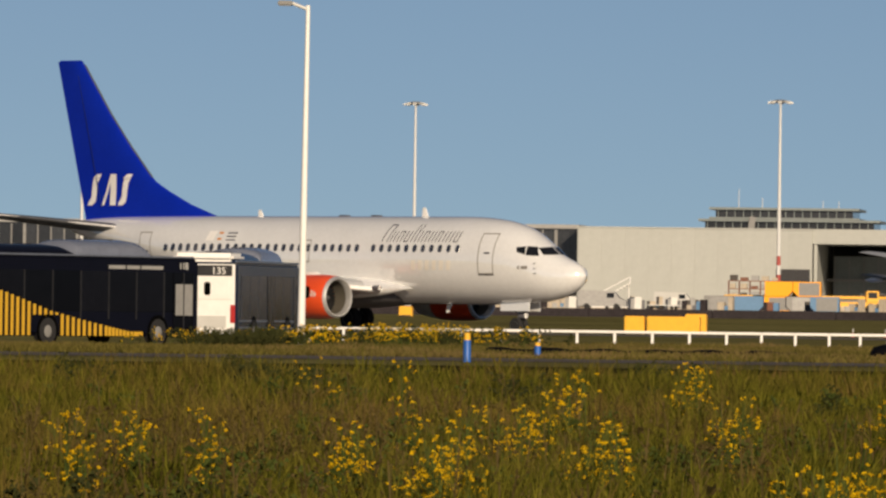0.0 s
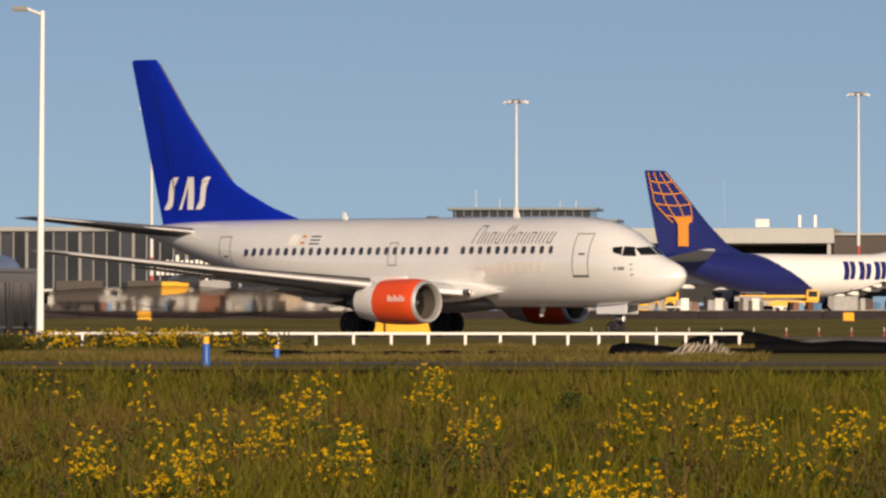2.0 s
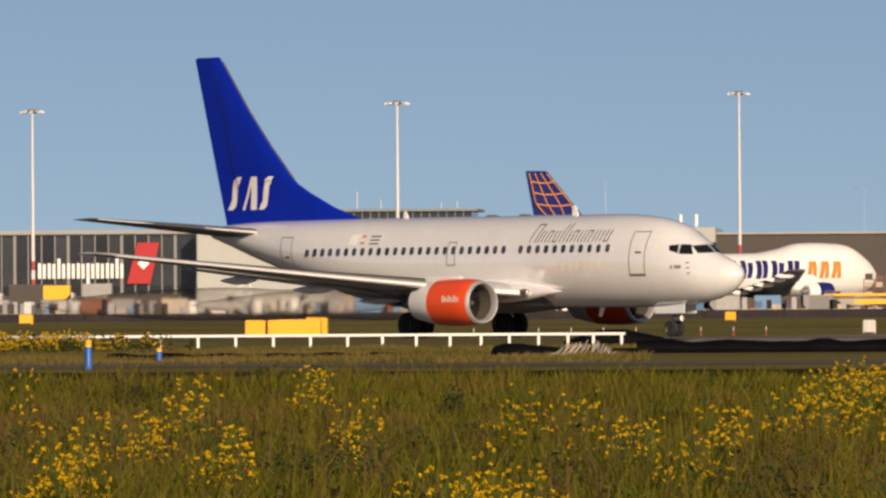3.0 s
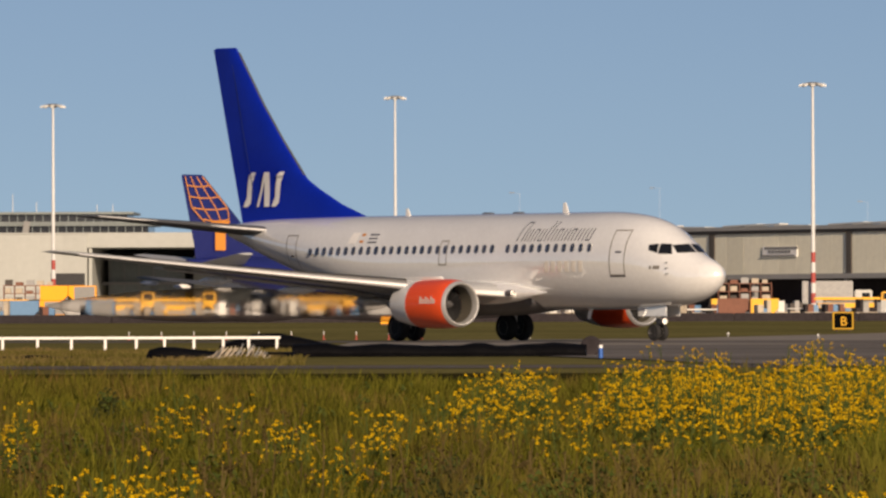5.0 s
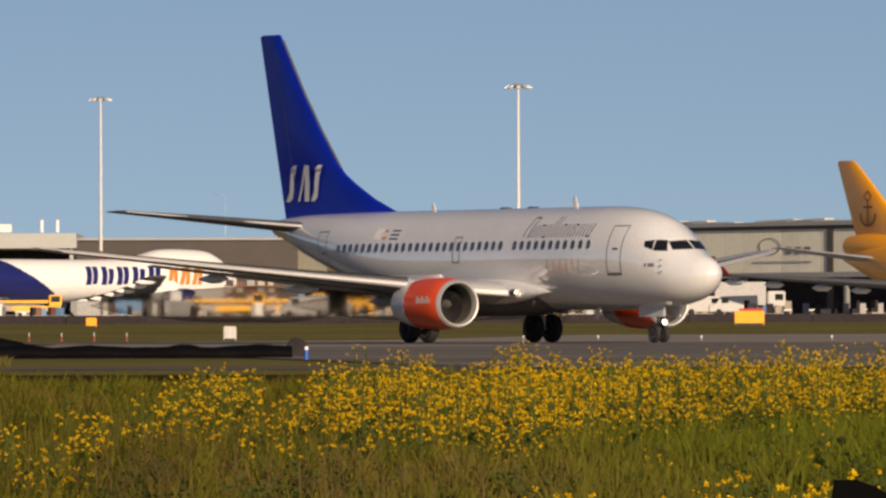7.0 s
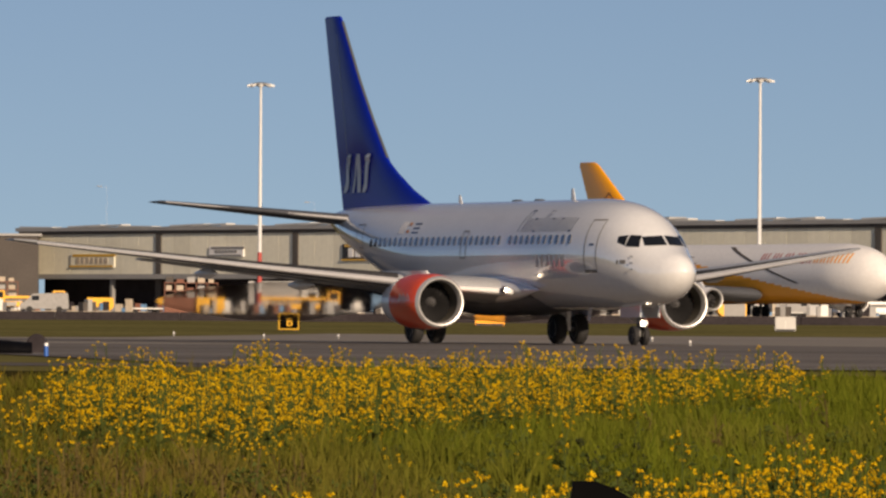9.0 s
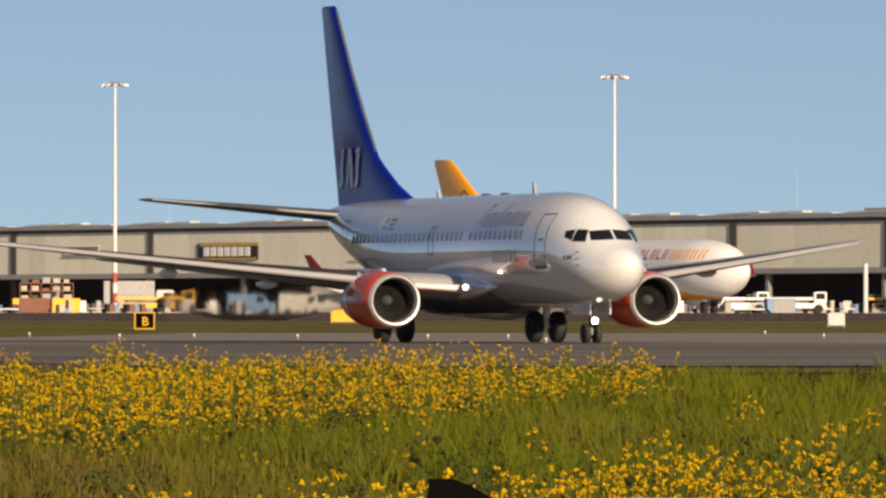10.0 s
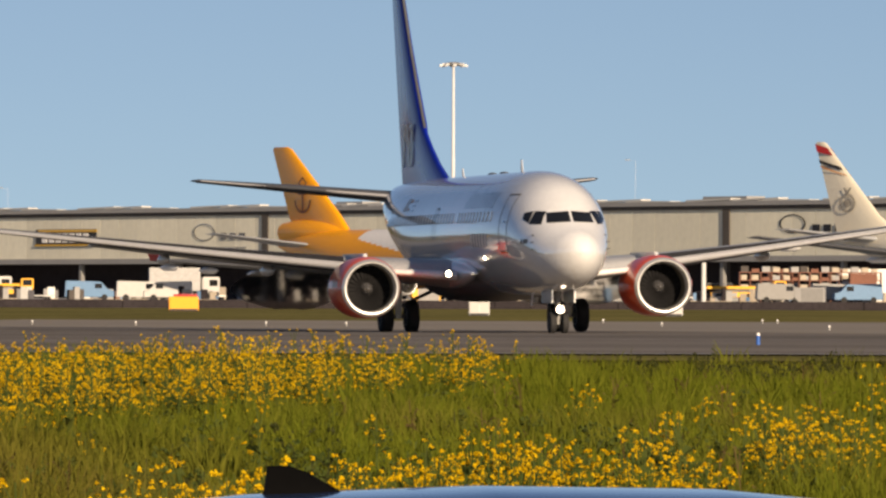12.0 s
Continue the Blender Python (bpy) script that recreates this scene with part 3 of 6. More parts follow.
    for z in (4.95, 5.1, 5.3, 5.5, 5.75, 6.1, 6.4, 6.8, 7.15, 8.5, 10, 11.5, 12.3, 12.46):
        le, te = finline(z), -31.37 - (z - 5.0) * 0.268
        frows.append((z, le, le - te, 0.0, 0.10 + 0.62 * min(1, (le - te) / 9) * (0.6 if z < 7 else 1)))
    foil(bm, frows, upright=True)
    fin = part("fin", bm, M["blue"], jet, "tall deep-blue tail fin", smooth=True)
    bm = bmesh.new()
    for s in (-1, 1):
        for z0, z1, x0, x1 in ((5.6, 12.1, -30.17, -32.02),):
            vs = [bm.verts.new((x0 - 0.02, s * 0.2, z0)), bm.verts.new((x0 + 0.02, s * 0.2, z0)), bm.verts.new((x1 + 0.02, s * 0.1, z1)), bm.verts.new((x1 - 0.02, s * 0.1, z1))]
            bm.faces.new(vs)
    part("rudder_seam", bm, M["navy"], fin)
    bm = bmesh.new()
    foil(bm, [(z, finline(z) + 0.02, 0.12, 0.0, 0.10) for z in (7.0, 8.5, 10, 11.5, 12.3)], upright=True)
    part("leading_edge", bm, M["farwing"], fin, "grey metal leading edge", smooth=True)
    bm = bmesh.new()
    vs = [bm.verts.new(p) for p in ((-31.72, 0.07, 12.40), (-33.32, 0.03, 12.40), (-33.32, -0.03, 12.40), (-31.72, -0.07, 12.40), (-31.82, 0.0, 12.52), (-33.22, 0, 12.52))]
    for q in ((0, 1, 5, 4), (3, 4, 5, 2), (0, 4, 3), (1, 2, 5), (0, 3, 2, 1)):
        bm.faces.new([vs[i] for i in q])
    part("fin_cap", bm, M["blue"], fin)
    # two wavy bands and a wedge stand for the fin marking
    for s in (-1, 1):
        bm = bmesh.new()

        def on_fin(x, z, s=s):
            le, te = finline(z), -31.37 - (z - 5.0) * 0.268
            k = (le - x) / (le - te)
            th = 0.10 + 0.62 * min(1, (le - te) / 9) * (0.6 if z < 7 else 1)
            h = 0.0
            for (ka, ha), (kb, hb) in zip(FOIL[:8], FOIL[1:8]):
                if ka <= k <= kb:
                    h = ha + (hb - ha) * (k - ka) / (kb - ka)
            return Vector((x, s * (h * th + 0.03), z))

        def ribbon(x, z, w, h, line):
            """A band through (across, up, width) in a box of w by h."""
            for (u0, v0, a0), (u1, v1, a1) in zip(line, line[1:]):
                patch(bm, ((x + (u0 - a0) * w, z + v0 * h), (x + (u0 + a0) * w, z + v0 * h), (x + (u1 + a1) * w, z + v1 * h), (x + (u1 - a1) * w, z + v1 * h)), on_fin, 3, 2)

        wave = [(0.16, 0.0, 0.14), (0.30, 0.10, 0.20), (0.42, 0.28, 0.15), (0.45, 0.5, 0.15), (0.50, 0.72, 0.15), (0.64, 0.90, 0.20), (0.80, 1.0, 0.14)]
        ribbon(-31.28, 5.70, 1.15, 1.46, wave)
        ribbon(-30.28, 5.70, 1.05, 1.46, [(0.10, 0.0, 0.08), (0.70, 0.93, 0.07)])
        ribbon(-30.28, 5.70, 1.05, 1.46, [(0.74, 0.0, 0.19), (0.86, 1.0, 0.19)])
        ribbon(-29.18, 5.70, 1.15, 1.46, wave)
        part("fin_marking", bm, M["white"], fin, "white wavy bands and a slanted wedge on the fin")

    for s in (-1, 1):
        # wings
        wr = wing_rows([(1.2, -10.9, 8.0, 1.85, 0.95), (1.88, -11.4, 7.5, 1.92, 0.92), (5.2, -13.5, 5.2, 2.27, 0.54), (9, -15.9, 3.75, 2.70, 0.36), (13, -18.45, 2.5, 3.18, 0.24), (16.5, -20.75, 1.65, 3.60, 0.15), (17.15, -21.3, 1.1, 3.68, 0.08)], s)
        bm = bmesh.new()
        foil(bm, wr)
        wg = part("wing", bm, M["wing"], jet, "grey swept wing", smooth=True)
        bm = bmesh.new()
        foil(bm, [(a, x + 0.14, c * 0.10 + 0.10, z - 0.05, t * 0.5) for a, x, c, z, t in wr[2:6]])
        gap = bmesh.new()
        foil(gap, [(a, x - 0.06, c * 0.06, z - 0.02, t * 0.98) for a, x, c, z, t in wr[2:6]])
        part("slat_gap", gap, M["dark"], wg, "dark gap behind the slat", smooth=True)
        part("slat", bm, M["slat"], wg, "bright metal leading-edge slat", smooth=True)
        bm = bmesh.new()
        foil(bm, [(s * 2.0, -10.5, 1.7, 1.86, 0.30), (s * 4.0, -12.0, 1.1, 2.02, 0.24)])
        part("krueger_flap", bm, M["cowl"], wg, smooth=True)
        bm = bmesh.new()
        foil(bm, [(s * 2.0, -18.1, 1.55, 1.72, 0.22), (s * 5.2, -17.75, 1.35, 2.1, 0.2), (s * 9, -18.9, 1.05, 2.55, 0.15), (s * 12.6, -20.2, 0.75, 3.0, 0.1)])
        part("flap", bm, M["wing"], wg, smooth=True)
        for y, x, z, L in ((3.3, -17.0, 1.62, 2.6), (6.9, -17.4, 2.1, 2.6), (10.2, -18.7, 2.5, 2.3)):
            bm = turned([(0, 0.02), (-0.3 * L, 0.17), (-0.6 * L, 0.18), (-0.85 * L, 0.1), (-L, 0.02)], n=12, centre=(x, s * y, z))
            part("flap_fairing", bm, M["cowl"], wg, smooth=True)
        # wing-body fairing lamp
        shrouded_lamp("landing_lamp", wg, (-10.35, s * 2.3, 1.95), 0.10, "lit landing light at the wing root")
        # stabiliser
        bm = bmesh.new()
        foil(bm, wing_rows([(0.5, -28.0, 4.3, 4.62, 0.42), (4, -30.2, 2.9, 4.98, 0.28), (7.0, -32.2, 1.6, 5.28, 0.13), (7.17, -32.45, 1.15, 5.3, 0.06)], s))
        # the dark grey paints in the shade below the tailplane
        st = part("stabiliser", bm, M["farwing"], jet, "grey tailplane, coloured dark for its shaded underside", smooth=True)
        bm = bmesh.new()
        foil(bm, wing_rows([(0.9, -28.22, 0.4, 4.66, 0.13), (7.0, -32.17, 0.22, 5.29, 0.06)], s))
        part("leading_edge", bm, M["slat"], st, smooth=True)
        # engine, pylon
        e = engine(jet, -10.5, s * 4.83, 1.48, 1.0, M["red"], M["cowl"])
        tagged(e, "red engine cowl with polished lip and white rear cowl")
        bm = bmesh.new()
        foil(bm, [(2.22, -11.1, 3.6, s * 4.83, 0.16), (2.62, -11.8, 4.2, s * 4.83, 0.36)], upright=True)
        part("pylon", bm, M["cowl"], e, smooth=True)
        bm = bmesh.new()
        for j in range(9):
            xx, r = -10.97 - j * 0.115, 1.045
            top = 10 + (j % 3) * 3
            vs = [bm.verts.new((xx + dx, s * (4.83 + r * math.cos(radians(da))), 1.52 + r * math.sin(radians(da)))) for dx, da in ((0, 0), (-0.07, 0), (-0.07, top), (0, top))]
            bm.faces.new(vs)
        part("cowl_marking", bm, M["pale"], e, "row of small pale bars on the cowl")
        part("exhaust_plume", hot_air(-15.0, s * 4.83, 1.62, 5 + s), M["hotair"], e, "shimmering hot exhaust air", smooth=True)
        # main gear
        g = part("main_gear", turned([(0.5, 0.11), (1.3, 0.12), (2.1, 0.15)], "z", 14, (-16.55, s * 2.86, 0)), M["cowl"], jet, "main landing gear with two wheels", smooth=True)
        for dy in (-0.43, 0.43):
            wheel(g, -16.55, s * 2.86 + dy, 0.56, 0.40)
        bm = bmesh.new()
        tube(bm, (-16.55, s * 2.86 - 0.5, 0.56), (-16.55, s * 2.86 + 0.5, 0.56), 0.08)
        part("axle", bm, M["belly"], g)
        bm = bmesh.new()
        tube(bm, (-16.55, s * 2.8, 0.9), (-16.4, s * 1.3, 1.6), 0.06)
        part("side_brace", bm, M["belly"], g)
    # belly fairing
    bm = turned([(-9.2, 0.05), (-9.8, 0.8), (-11, 1.5), (-13, 1.9), (-17, 1.95), (-19.2, 1.5), (-21, 0.6), (-21.6, 0.05)], n=32, centre=(0, 0, 0))
    for v in bm.verts:
        v.co.z = 1.72 + v.co.z * 0.36
    part("belly_fairing", bm, M["belly"], jet, "dark belly fairing", smooth=True)
    for s in (-1, 1):
        bm = turned([(-9.0, 0.02), (-9.8, 0.16), (-10.8, 0.34), (-12, 0.46), (-14, 0.5)], n=20, centre=(0, s * 1.62, 1.95))
        part("root_fairing", bm, M["hull"], jet, smooth=True)
    # nose gear
    ng = part("nose_gear", turned([(0.3, 0.07), (0.9, 0.08), (1.5, 0.1)], "z", 12, (-3.95, 0, 0)), M["mullion"], jet, "nose landing gear with two wheels", smooth=True)
    for dy in (-0.2, 0.2):
        wheel(ng, -3.95, dy, 0.345, 0.2)
    for s in (-1, 1):
        bm = boxed(-4.75, -3.0, s * 0.36 - 0.02, s * 0.36 + 0.02, 0.98, 1.42, 0.015)
        part("gear_door", bm, M["hull"], ng, "off-white nose-gear door")
    shrouded_lamp("taxi_lamp", ng, (-3.5, 0, 0.78), 0.12, "lit taxi light")
    bm = bmesh.new()
    tube(bm, (-3.95, 0, 0.95), (-5.0, 0, 1.4), 0.05)
    part("drag_brace", bm, M["belly"], ng)
    # roof antennas
    for x, h, w in ((-9.5, 0.42, 0.28), (-19.8, 0.30, 0.25)):
        bm = bmesh.new()
        foil(bm, [(5.15, x, w * 1.6, 0, 0.05), (5.2 + h, x - 0.2, w * 0.7, 0, 0.03)], upright=True)
        part("blade_antenna", bm, M["white"], jet)
    for x in (-12.2, -14.2):
        part("antenna_hump", turned([(0, 0.02), (-0.25, 0.15), (-0.8, 0.16), (-1.05, 0.02)], n=12, centre=(x, 0, 5.12)), M["belly"], jet, smooth=True)
    bm = bmesh.new()
    foil(bm, [(1.3, -8.0, 0.32, 0, 0.04), (0.88, -8.2, 0.2, 0, 0.03)], upright=True)
    part("belly_antenna", bm, M["white"], jet)
    return jet


airliner = build_airliner()


# ---- parked freighters on the apron ----
def freighter(name, label, m, rows, body, paint, fin, fin_m, wing, stab, engines, gears, cowl, fine=1.2):
    jet = thing(name, label, "airplane", m)
    hull = Hull(rows, fine)
    fus = part("fuselage", hull.skin(32 if fine > 1 else 96, paint), body, jet, smooth=True)
    bm = bmesh.new()
    foil(bm, fin, upright=True)
    f = part("fin", bm, fin_m, jet, smooth=True)
    for s in (-1, 1):
        bm = bmesh.new()
        foil(bm, wing_rows(wing, s))
        # wings take the dark grey to stand for their shaded undersides
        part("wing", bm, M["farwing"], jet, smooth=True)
        bm = bmesh.new()
        foil(bm, wing_rows(stab, s))
        part("stabiliser", bm, M["wing"], jet, smooth=True)
        for x, y, z, k in engines:
            e = engine(jet, x, s * y, z, k, cowl, M["cowl"], both=False)
            bm = bmesh.new()
            foil(bm, [(z + 0.9 * k, x - 1.2 * k, 4.0 * k, s * y, 0.3), (z + 1.9 * k, x - 2.6 * k, 4.4 * k, s * y, 0.4)], upright=True)
            part("pylon", bm, M["cowl"], e)
        for k, (a, b) in enumerate(zip(wing, wing[1:])):
            for u in (0.35, 0.8):
                y, x, z = (p + (q - p) * u for p, q in ((a[0], b[0]), (a[1] - a[2], b[1] - b[2]), (a[3], b[3])))
                part("flap_fairing", turned([(2.2, 0.03), (1.2, 0.36), (-0.6, 0.34), (-1.8, 0.03)], n=10, centre=(x, s * y, z - 0.55)), M["white"], jet, smooth=True)
    for x, y in gears:
        g = part("landing_gear", turned([(0.6, 0.16), (3.0, 0.2)], "z", 10, (x, y, 0)), M["mullion"], jet)
        for dy in (-0.55, 0.55):
            wheel(g, x, y + dy, 0.62, 0.45)
    return jet, hull, fus, f


def heading(px, py, qx, qy, z):
    """Pose of a jet whose nose is at q, seen from its tail p."""
    return pose(qx, qy, z, 0, 0, math.degrees(math.atan2(qy - py, qx - px)))


JUMBO = [(0, 4.8, 4.4, 0.05), (-1, 6.0, 3.3, 1.2), (-3, 7.5, 2.4, 2.2), (-6, 9.0, 2.0, 2.9), (-9, 9.4, 1.9, 3.2), (-16, 9.4, 1.9, 3.25), (-20, 8.6, 1.9, 3.25), (-25, 8.0, 1.9, 3.25), (-46, 7.95, 1.9, 3.25),
         (-52, 8.0, 2.7, 3.15), (-59, 8.0, 4.3, 2.4), (-65, 7.9, 6.0, 1.3), (-68.5, 7.6, 7.0, 0.4)]
JUMBO_FIN = [(7.8, -50.0, 17.0, 0, 1.0), (9.2, -53.5, 13.6, 0, 1.0), (12, -57.2, 10.6, 0, 0.9), (19.3, -65.3, 4.3, 0, 0.4), (19.5, -65.8, 3.6, 0, 0.2)]


def jumbo_freighter(label, m, tail, paint, cowl):
    return freighter("jumbo_freighter", label, m, JUMBO, [M["white"], tail], paint, JUMBO_FIN, tail,
                     [(2.6, -20, 15.5, 2.2, 1.4), (11.5, -28.5, 9.6, 3.0, 1.0), (22, -37.5, 6.3, 4.1, 0.7), (31.5, -45.8, 3.6, 5.3, 0.3)],
                     [(1.2, -58.5, 9.2, 7.0, 0.9), (10.6, -66.0, 3.0, 8.3, 0.3)], [(-21.2, 11.6, 1.55, 1.3), (-30.5, 21, 2.4, 1.25)],
                     [(-8.5, 0), (-31, 1.9), (-31, -1.9), (-34, 5), (-34, -5)], cowl, 0.25)


jumbo, jhull, jfus, jfin = jumbo_freighter("white four-engine cargo jet with navy tail, parked on the apron", heading(-58.7, 1187, -11.5, 1236, 2.3),
                                           M["navy"], lambda c: 1 if c.x < -50.5 + (8.6 - c.z) * 2.0 else 0, M["navy"])
for s in (-1, 1):
    bm = bmesh.new()
    put = lambda x, z, s=s: jhull.side(x, z, s, 0.03)
    for i, w in enumerate((2.3, 1.9, 1.5, 2.3, 2.0)):
        x = -33.8 + i * 3.1
        patch(bm, ((x, 4.3), (x + 1.05, 4.3), (x + 1.65, 6.9), (x + 0.6, 6.9)), put, 2, 4)
        patch(bm, ((x + 1.3, 4.4), (x + 2.2, 4.4), (x + 2.95, 6.9 - (i % 2) * 0.3), (x + 1.9, 6.9 - (i % 2) * 0.3)), put, 2, 4)
    part("lettering", bm, M["navy"], jfus, "large navy block shapes")
    bm = bmesh.new()
    for i in range(3):
        x = -17.2 + i * 2.5
        patch(bm, ((x, 4.4), (x + 0.85, 4.4), (x + 1.3, 6.8), (x + 0.45, 6.8)), put, 2, 4)
        patch(bm, ((x + 1.2, 4.4), (x + 2.0, 4.4), (x + 1.95, 6.8), (x + 1.2, 6.8)), put, 2, 4)
    part("lettering", bm, M["gold"], jfus, "golden block shapes")
    # globe lines and column on the fin
    bm = bmesh.new()

    def on(x, z, s=s):
        return Vector((x, s * (0.62 - (z - 9) * 0.04), z))

    def line(a, b, w=0.085):
        d = (Vector(b) - Vector(a)).normalized() * w
        n = Vector((-d.y, d.x))
        vs = [on(*(Vector(a) + n)), on(*(Vector(b) + n)), on(*(Vector(b) - n)), on(*(Vector(a) - n))]
        bm.faces.new([bm.verts.new(v) for v in vs])

    def le(z):
        return -57.2 - (z - 12) * 1.11 - 0.5

    def te(z):
        return -67.3 - (z - 9) * 0.225 + 0.4
    for k in (0.03, 0.33, 0.66, 0.97):
        pts = []
        for j in range(11):
            z = 12.2 + j * 0.7
            squeeze = max(0.25, min(1, 0.35 + (z - 12) * 0.22))
            mid = (le(z) + te(z)) / 2
            pts.append((mid + (le(z) - te(z)) * (k - 0.5) * squeeze, z))
        for a, b in zip(pts, pts[1:]):
            line(a, b)
    for z in (13.0, 14.6, 16.2, 17.8):
        squeeze = max(0.25, min(1, 0.35 + (z - 12) * 0.22))
        mid = (le(z) + te(z)) / 2
        w = (le(z) - te(z)) * 0.48 * squeeze
        for j in range(6):
            a, b = -1 + j / 3, -1 + (j + 1) / 3
            line((mid + w * a, z + 0.25 * a * a), (mid + w * b, z + 0.25 * b * b))
    part("globe_outline", bm, M["gold"], jfin, "golden globe lines")
    bm = bmesh.new()
    m0 = -62.6
    for a in (((m0 - 1.9, 13.0), (m0 + 2.0, 13.0), (m0 + 1.0, 11.9), (m0 - 1.0, 11.9)), ((m0 - 1.0, 11.9), (m0 + 1.0, 11.9), (m0 + 0.9, 8.9), (m0 - 1.1, 8.9))):
        patch(bm, a, on, 2, 2)
    part("column_shape", bm, M["gold"], jfin, "golden column shape")

# a trijet freighter, its third engine in the tail
TRI = [(0, 4.3, 3.9, 0.05), (-1, 5.3, 2.9, 1.1), (-3, 6.5, 1.9, 2.1), (-6, 7.15, 1.45, 2.8), (-9, 7.3, 1.4, 3.0), (-24, 7.3, 1.4, 3.0), (-40, 7.3, 1.4, 3.0), (-47, 7.3, 2.3, 2.7), (-53, 7.1, 3.6, 1.9), (-58, 6.7, 5.0, 0.7), (-60, 6.3, 5.6, 0.2)]
tri, thull, tfus, tfin = freighter("trijet_freighter", "white and orange three-engine cargo jet parked on the apron", heading(54.9, 870, 80.7, 817, 1.6), TRI, [M["white"], M["orange"]],
    lambda c: 1 if c.x < -40 or c.x < -24 + (4.2 - c.z) * 7.6 else 0,
    [(6.6, -44.6, 12.0, 0, 1.2), (9.0, -47.6, 10.4, 0, 1.0), (15.6, -57.3, 4.0, 0, 0.4), (15.9, -58.1, 3.0, 0, 0.22)], M["orange"],
    [(2.6, -20, 13.0, 2.2, 1.5), (9, -26.5, 8.4, 2.8, 1.0), (17, -32.6, 5.6, 3.4, 0.6), (25, -38.6, 3.2, 4.0, 0.3)],
    [(1.5, -49.5, 7.6, 5.7, 0.5), (9, -56.6, 3.0, 6.9, 0.14)], [(-19.5, 8.4, 1.75, 1.2)],
    [(-7, 0), (-33, 5), (-33, -5)], M["cowl"], 0.25)
tail_engine = part("tail_engine", turned([(-45.5, 0.1), (-47.5, 0.75), (-50, 1.15), (-53, 1.3), (-56, 1.25), (-58.6, 1.0)], n=28, centre=(0, 0, 7.1), cap=False), M["orange"], tri, "orange tail engine nacelle", smooth=True)
part("exhaust", turned([(-57.2, 0.95), (-57.3, 0.95)], n=24, centre=(0, 0, 7.1)), M["dark"], tail_engine, "dark engine exhaust")
for s in (-1, 1):
    bm = bmesh.new()
    foil(bm, [(4.0, -38.8, 3.0, s * 25.0, 0.2), (5.9, -41.0, 1.4, s * 25.6, 0.1)], upright=True)
    part("winglet", bm, M["redsign"], tri, "red winglet")
    put = lambda x, z, s=s: thull.side(x, z, s, 0.03)
    bm = bmesh.new()
    for i in range(9):
        x = -20.2 + i * 1.12
        patch(bm, ((x, 5.35), (x + 0.20, 5.35), (x + 0.30, 6.35), (x + 0.10, 6.35)), put, 1, 3)
        if i % 2:
            patch(bm, ((x + 0.2, 5.35), (x + 0.72, 5.35), (x + 0.74, 5.52), (x + 0.22, 5.52)), put, 1, 1)
        else:
            patch(bm, ((x + 0.52, 5.35), (x + 0.72, 5.35), (x + 0.82, 6.35), (x + 0.62, 6.35)), put, 1, 3)
    part("lettering", bm, M["redsign"], tfus, "row of dark red bars")
    bm = bmesh.new()
    for i in range(5):
        x = -9.9 + i * 1.2
        for dx in (0.0, 0.55):
            patch(bm, ((x + dx, 5.35), (x + dx + 0.22, 5.35), (x + dx + 0.32, 6.3), (x + dx + 0.1, 6.3)), put, 1, 3)
    part("lettering", bm, M["orange"], tfus, "row of orange bars")
    bm = bmesh.new()
    patch(bm, ((-28.2, 7.0), (-27.3, 7.0), (-12.4, 3.4), (-13.3, 3.4)), put, 1, 12)
    part("stripe", bm, M["brown"], tfus, "thin dark diagonal stripe")
    bm = bmesh.new()
    ex, ez, ey = -54.3, 10.4, s * 0.49

    def mark(pts):
        bm.faces.new([bm.verts.new((ex + u, ey, ez + v)) for u, v in pts])

    for i in range(8):      # a bowed foot, a shank, a bar and a diamond
        a0, a1 = math.pi + math.pi * i / 8, math.pi + math.pi * (i + 1) / 8
        mark([(r * math.cos(a), 0.8 * r * math.sin(a)) for r, a in ((1.7, a0), (1.7, a1), (1.4, a1), (1.4, a0))])
    for x0, x1, z0, z1 in ((-0.15, 0.15, -1.2, 1.1), (-0.9, 0.9, 0.55, 0.75)):
        ey = s * 0.495
        mark(((x0, z0), (x1, z0), (x1, z1), (x0, z1)))
    ey = s * 0.50
    for u, v in ((1, 1), (-1, 1)):
        mark(((0, 1.1), (0.9 * u, 1.75), (0.65 * u, 1.75), (0, 1.35)))
        mark(((0.9 * u, 1.75), (0, 2.4), (0, 2.15), (0.65 * u, 1.75)))
    part("emblem", bm, M["brick"], tfin, "dark red emblem on the fin")

TWIN = [(0, 4.6, 4.3, 0.05), (-1, 5.6, 3.4, 1.0), (-4, 7.3, 2.4, 2.4), (-8, 7.7, 2.1, 2.82), (-38, 7.7, 2.1, 2.82), (-45, 7.7, 3.3, 2.5), (-52, 7.4, 5.0, 1.4), (-57.5, 6.9, 6.2, 0.3)]
twin, whull, wfus, wfin = freighter("twinjet", "cream twin-engine wide-body jet with striped fin, parked", heading(114.7, 904, 150, 857, 2.0), TWIN,
    [M["cream"]], lambda c: 0,
    [(7.2, -46.6, 9.6, 0, 0.9), (9.0, -49.6, 7.2, 0, 0.8), (16.8, -57.8, 1.7, 0, 0.3), (17.0, -58.2, 1.2, 0, 0.15)], M["cream"],
    [(2.4, -17, 11.5, 2.9, 1.5), (9, -23, 7.5, 3.8, 0.9), (29, -37.5, 2.4, 6.4, 0.3)],
    [(1.0, -47.5, 6.5, 6.4, 0.7), (9.6, -53.6, 2.2, 7.5, 0.2)], [(-15.5, 9.4, 2.6, 1.3)],
    [(-6, 0), (-27, 5), (-27, -5)], M["cowl"])
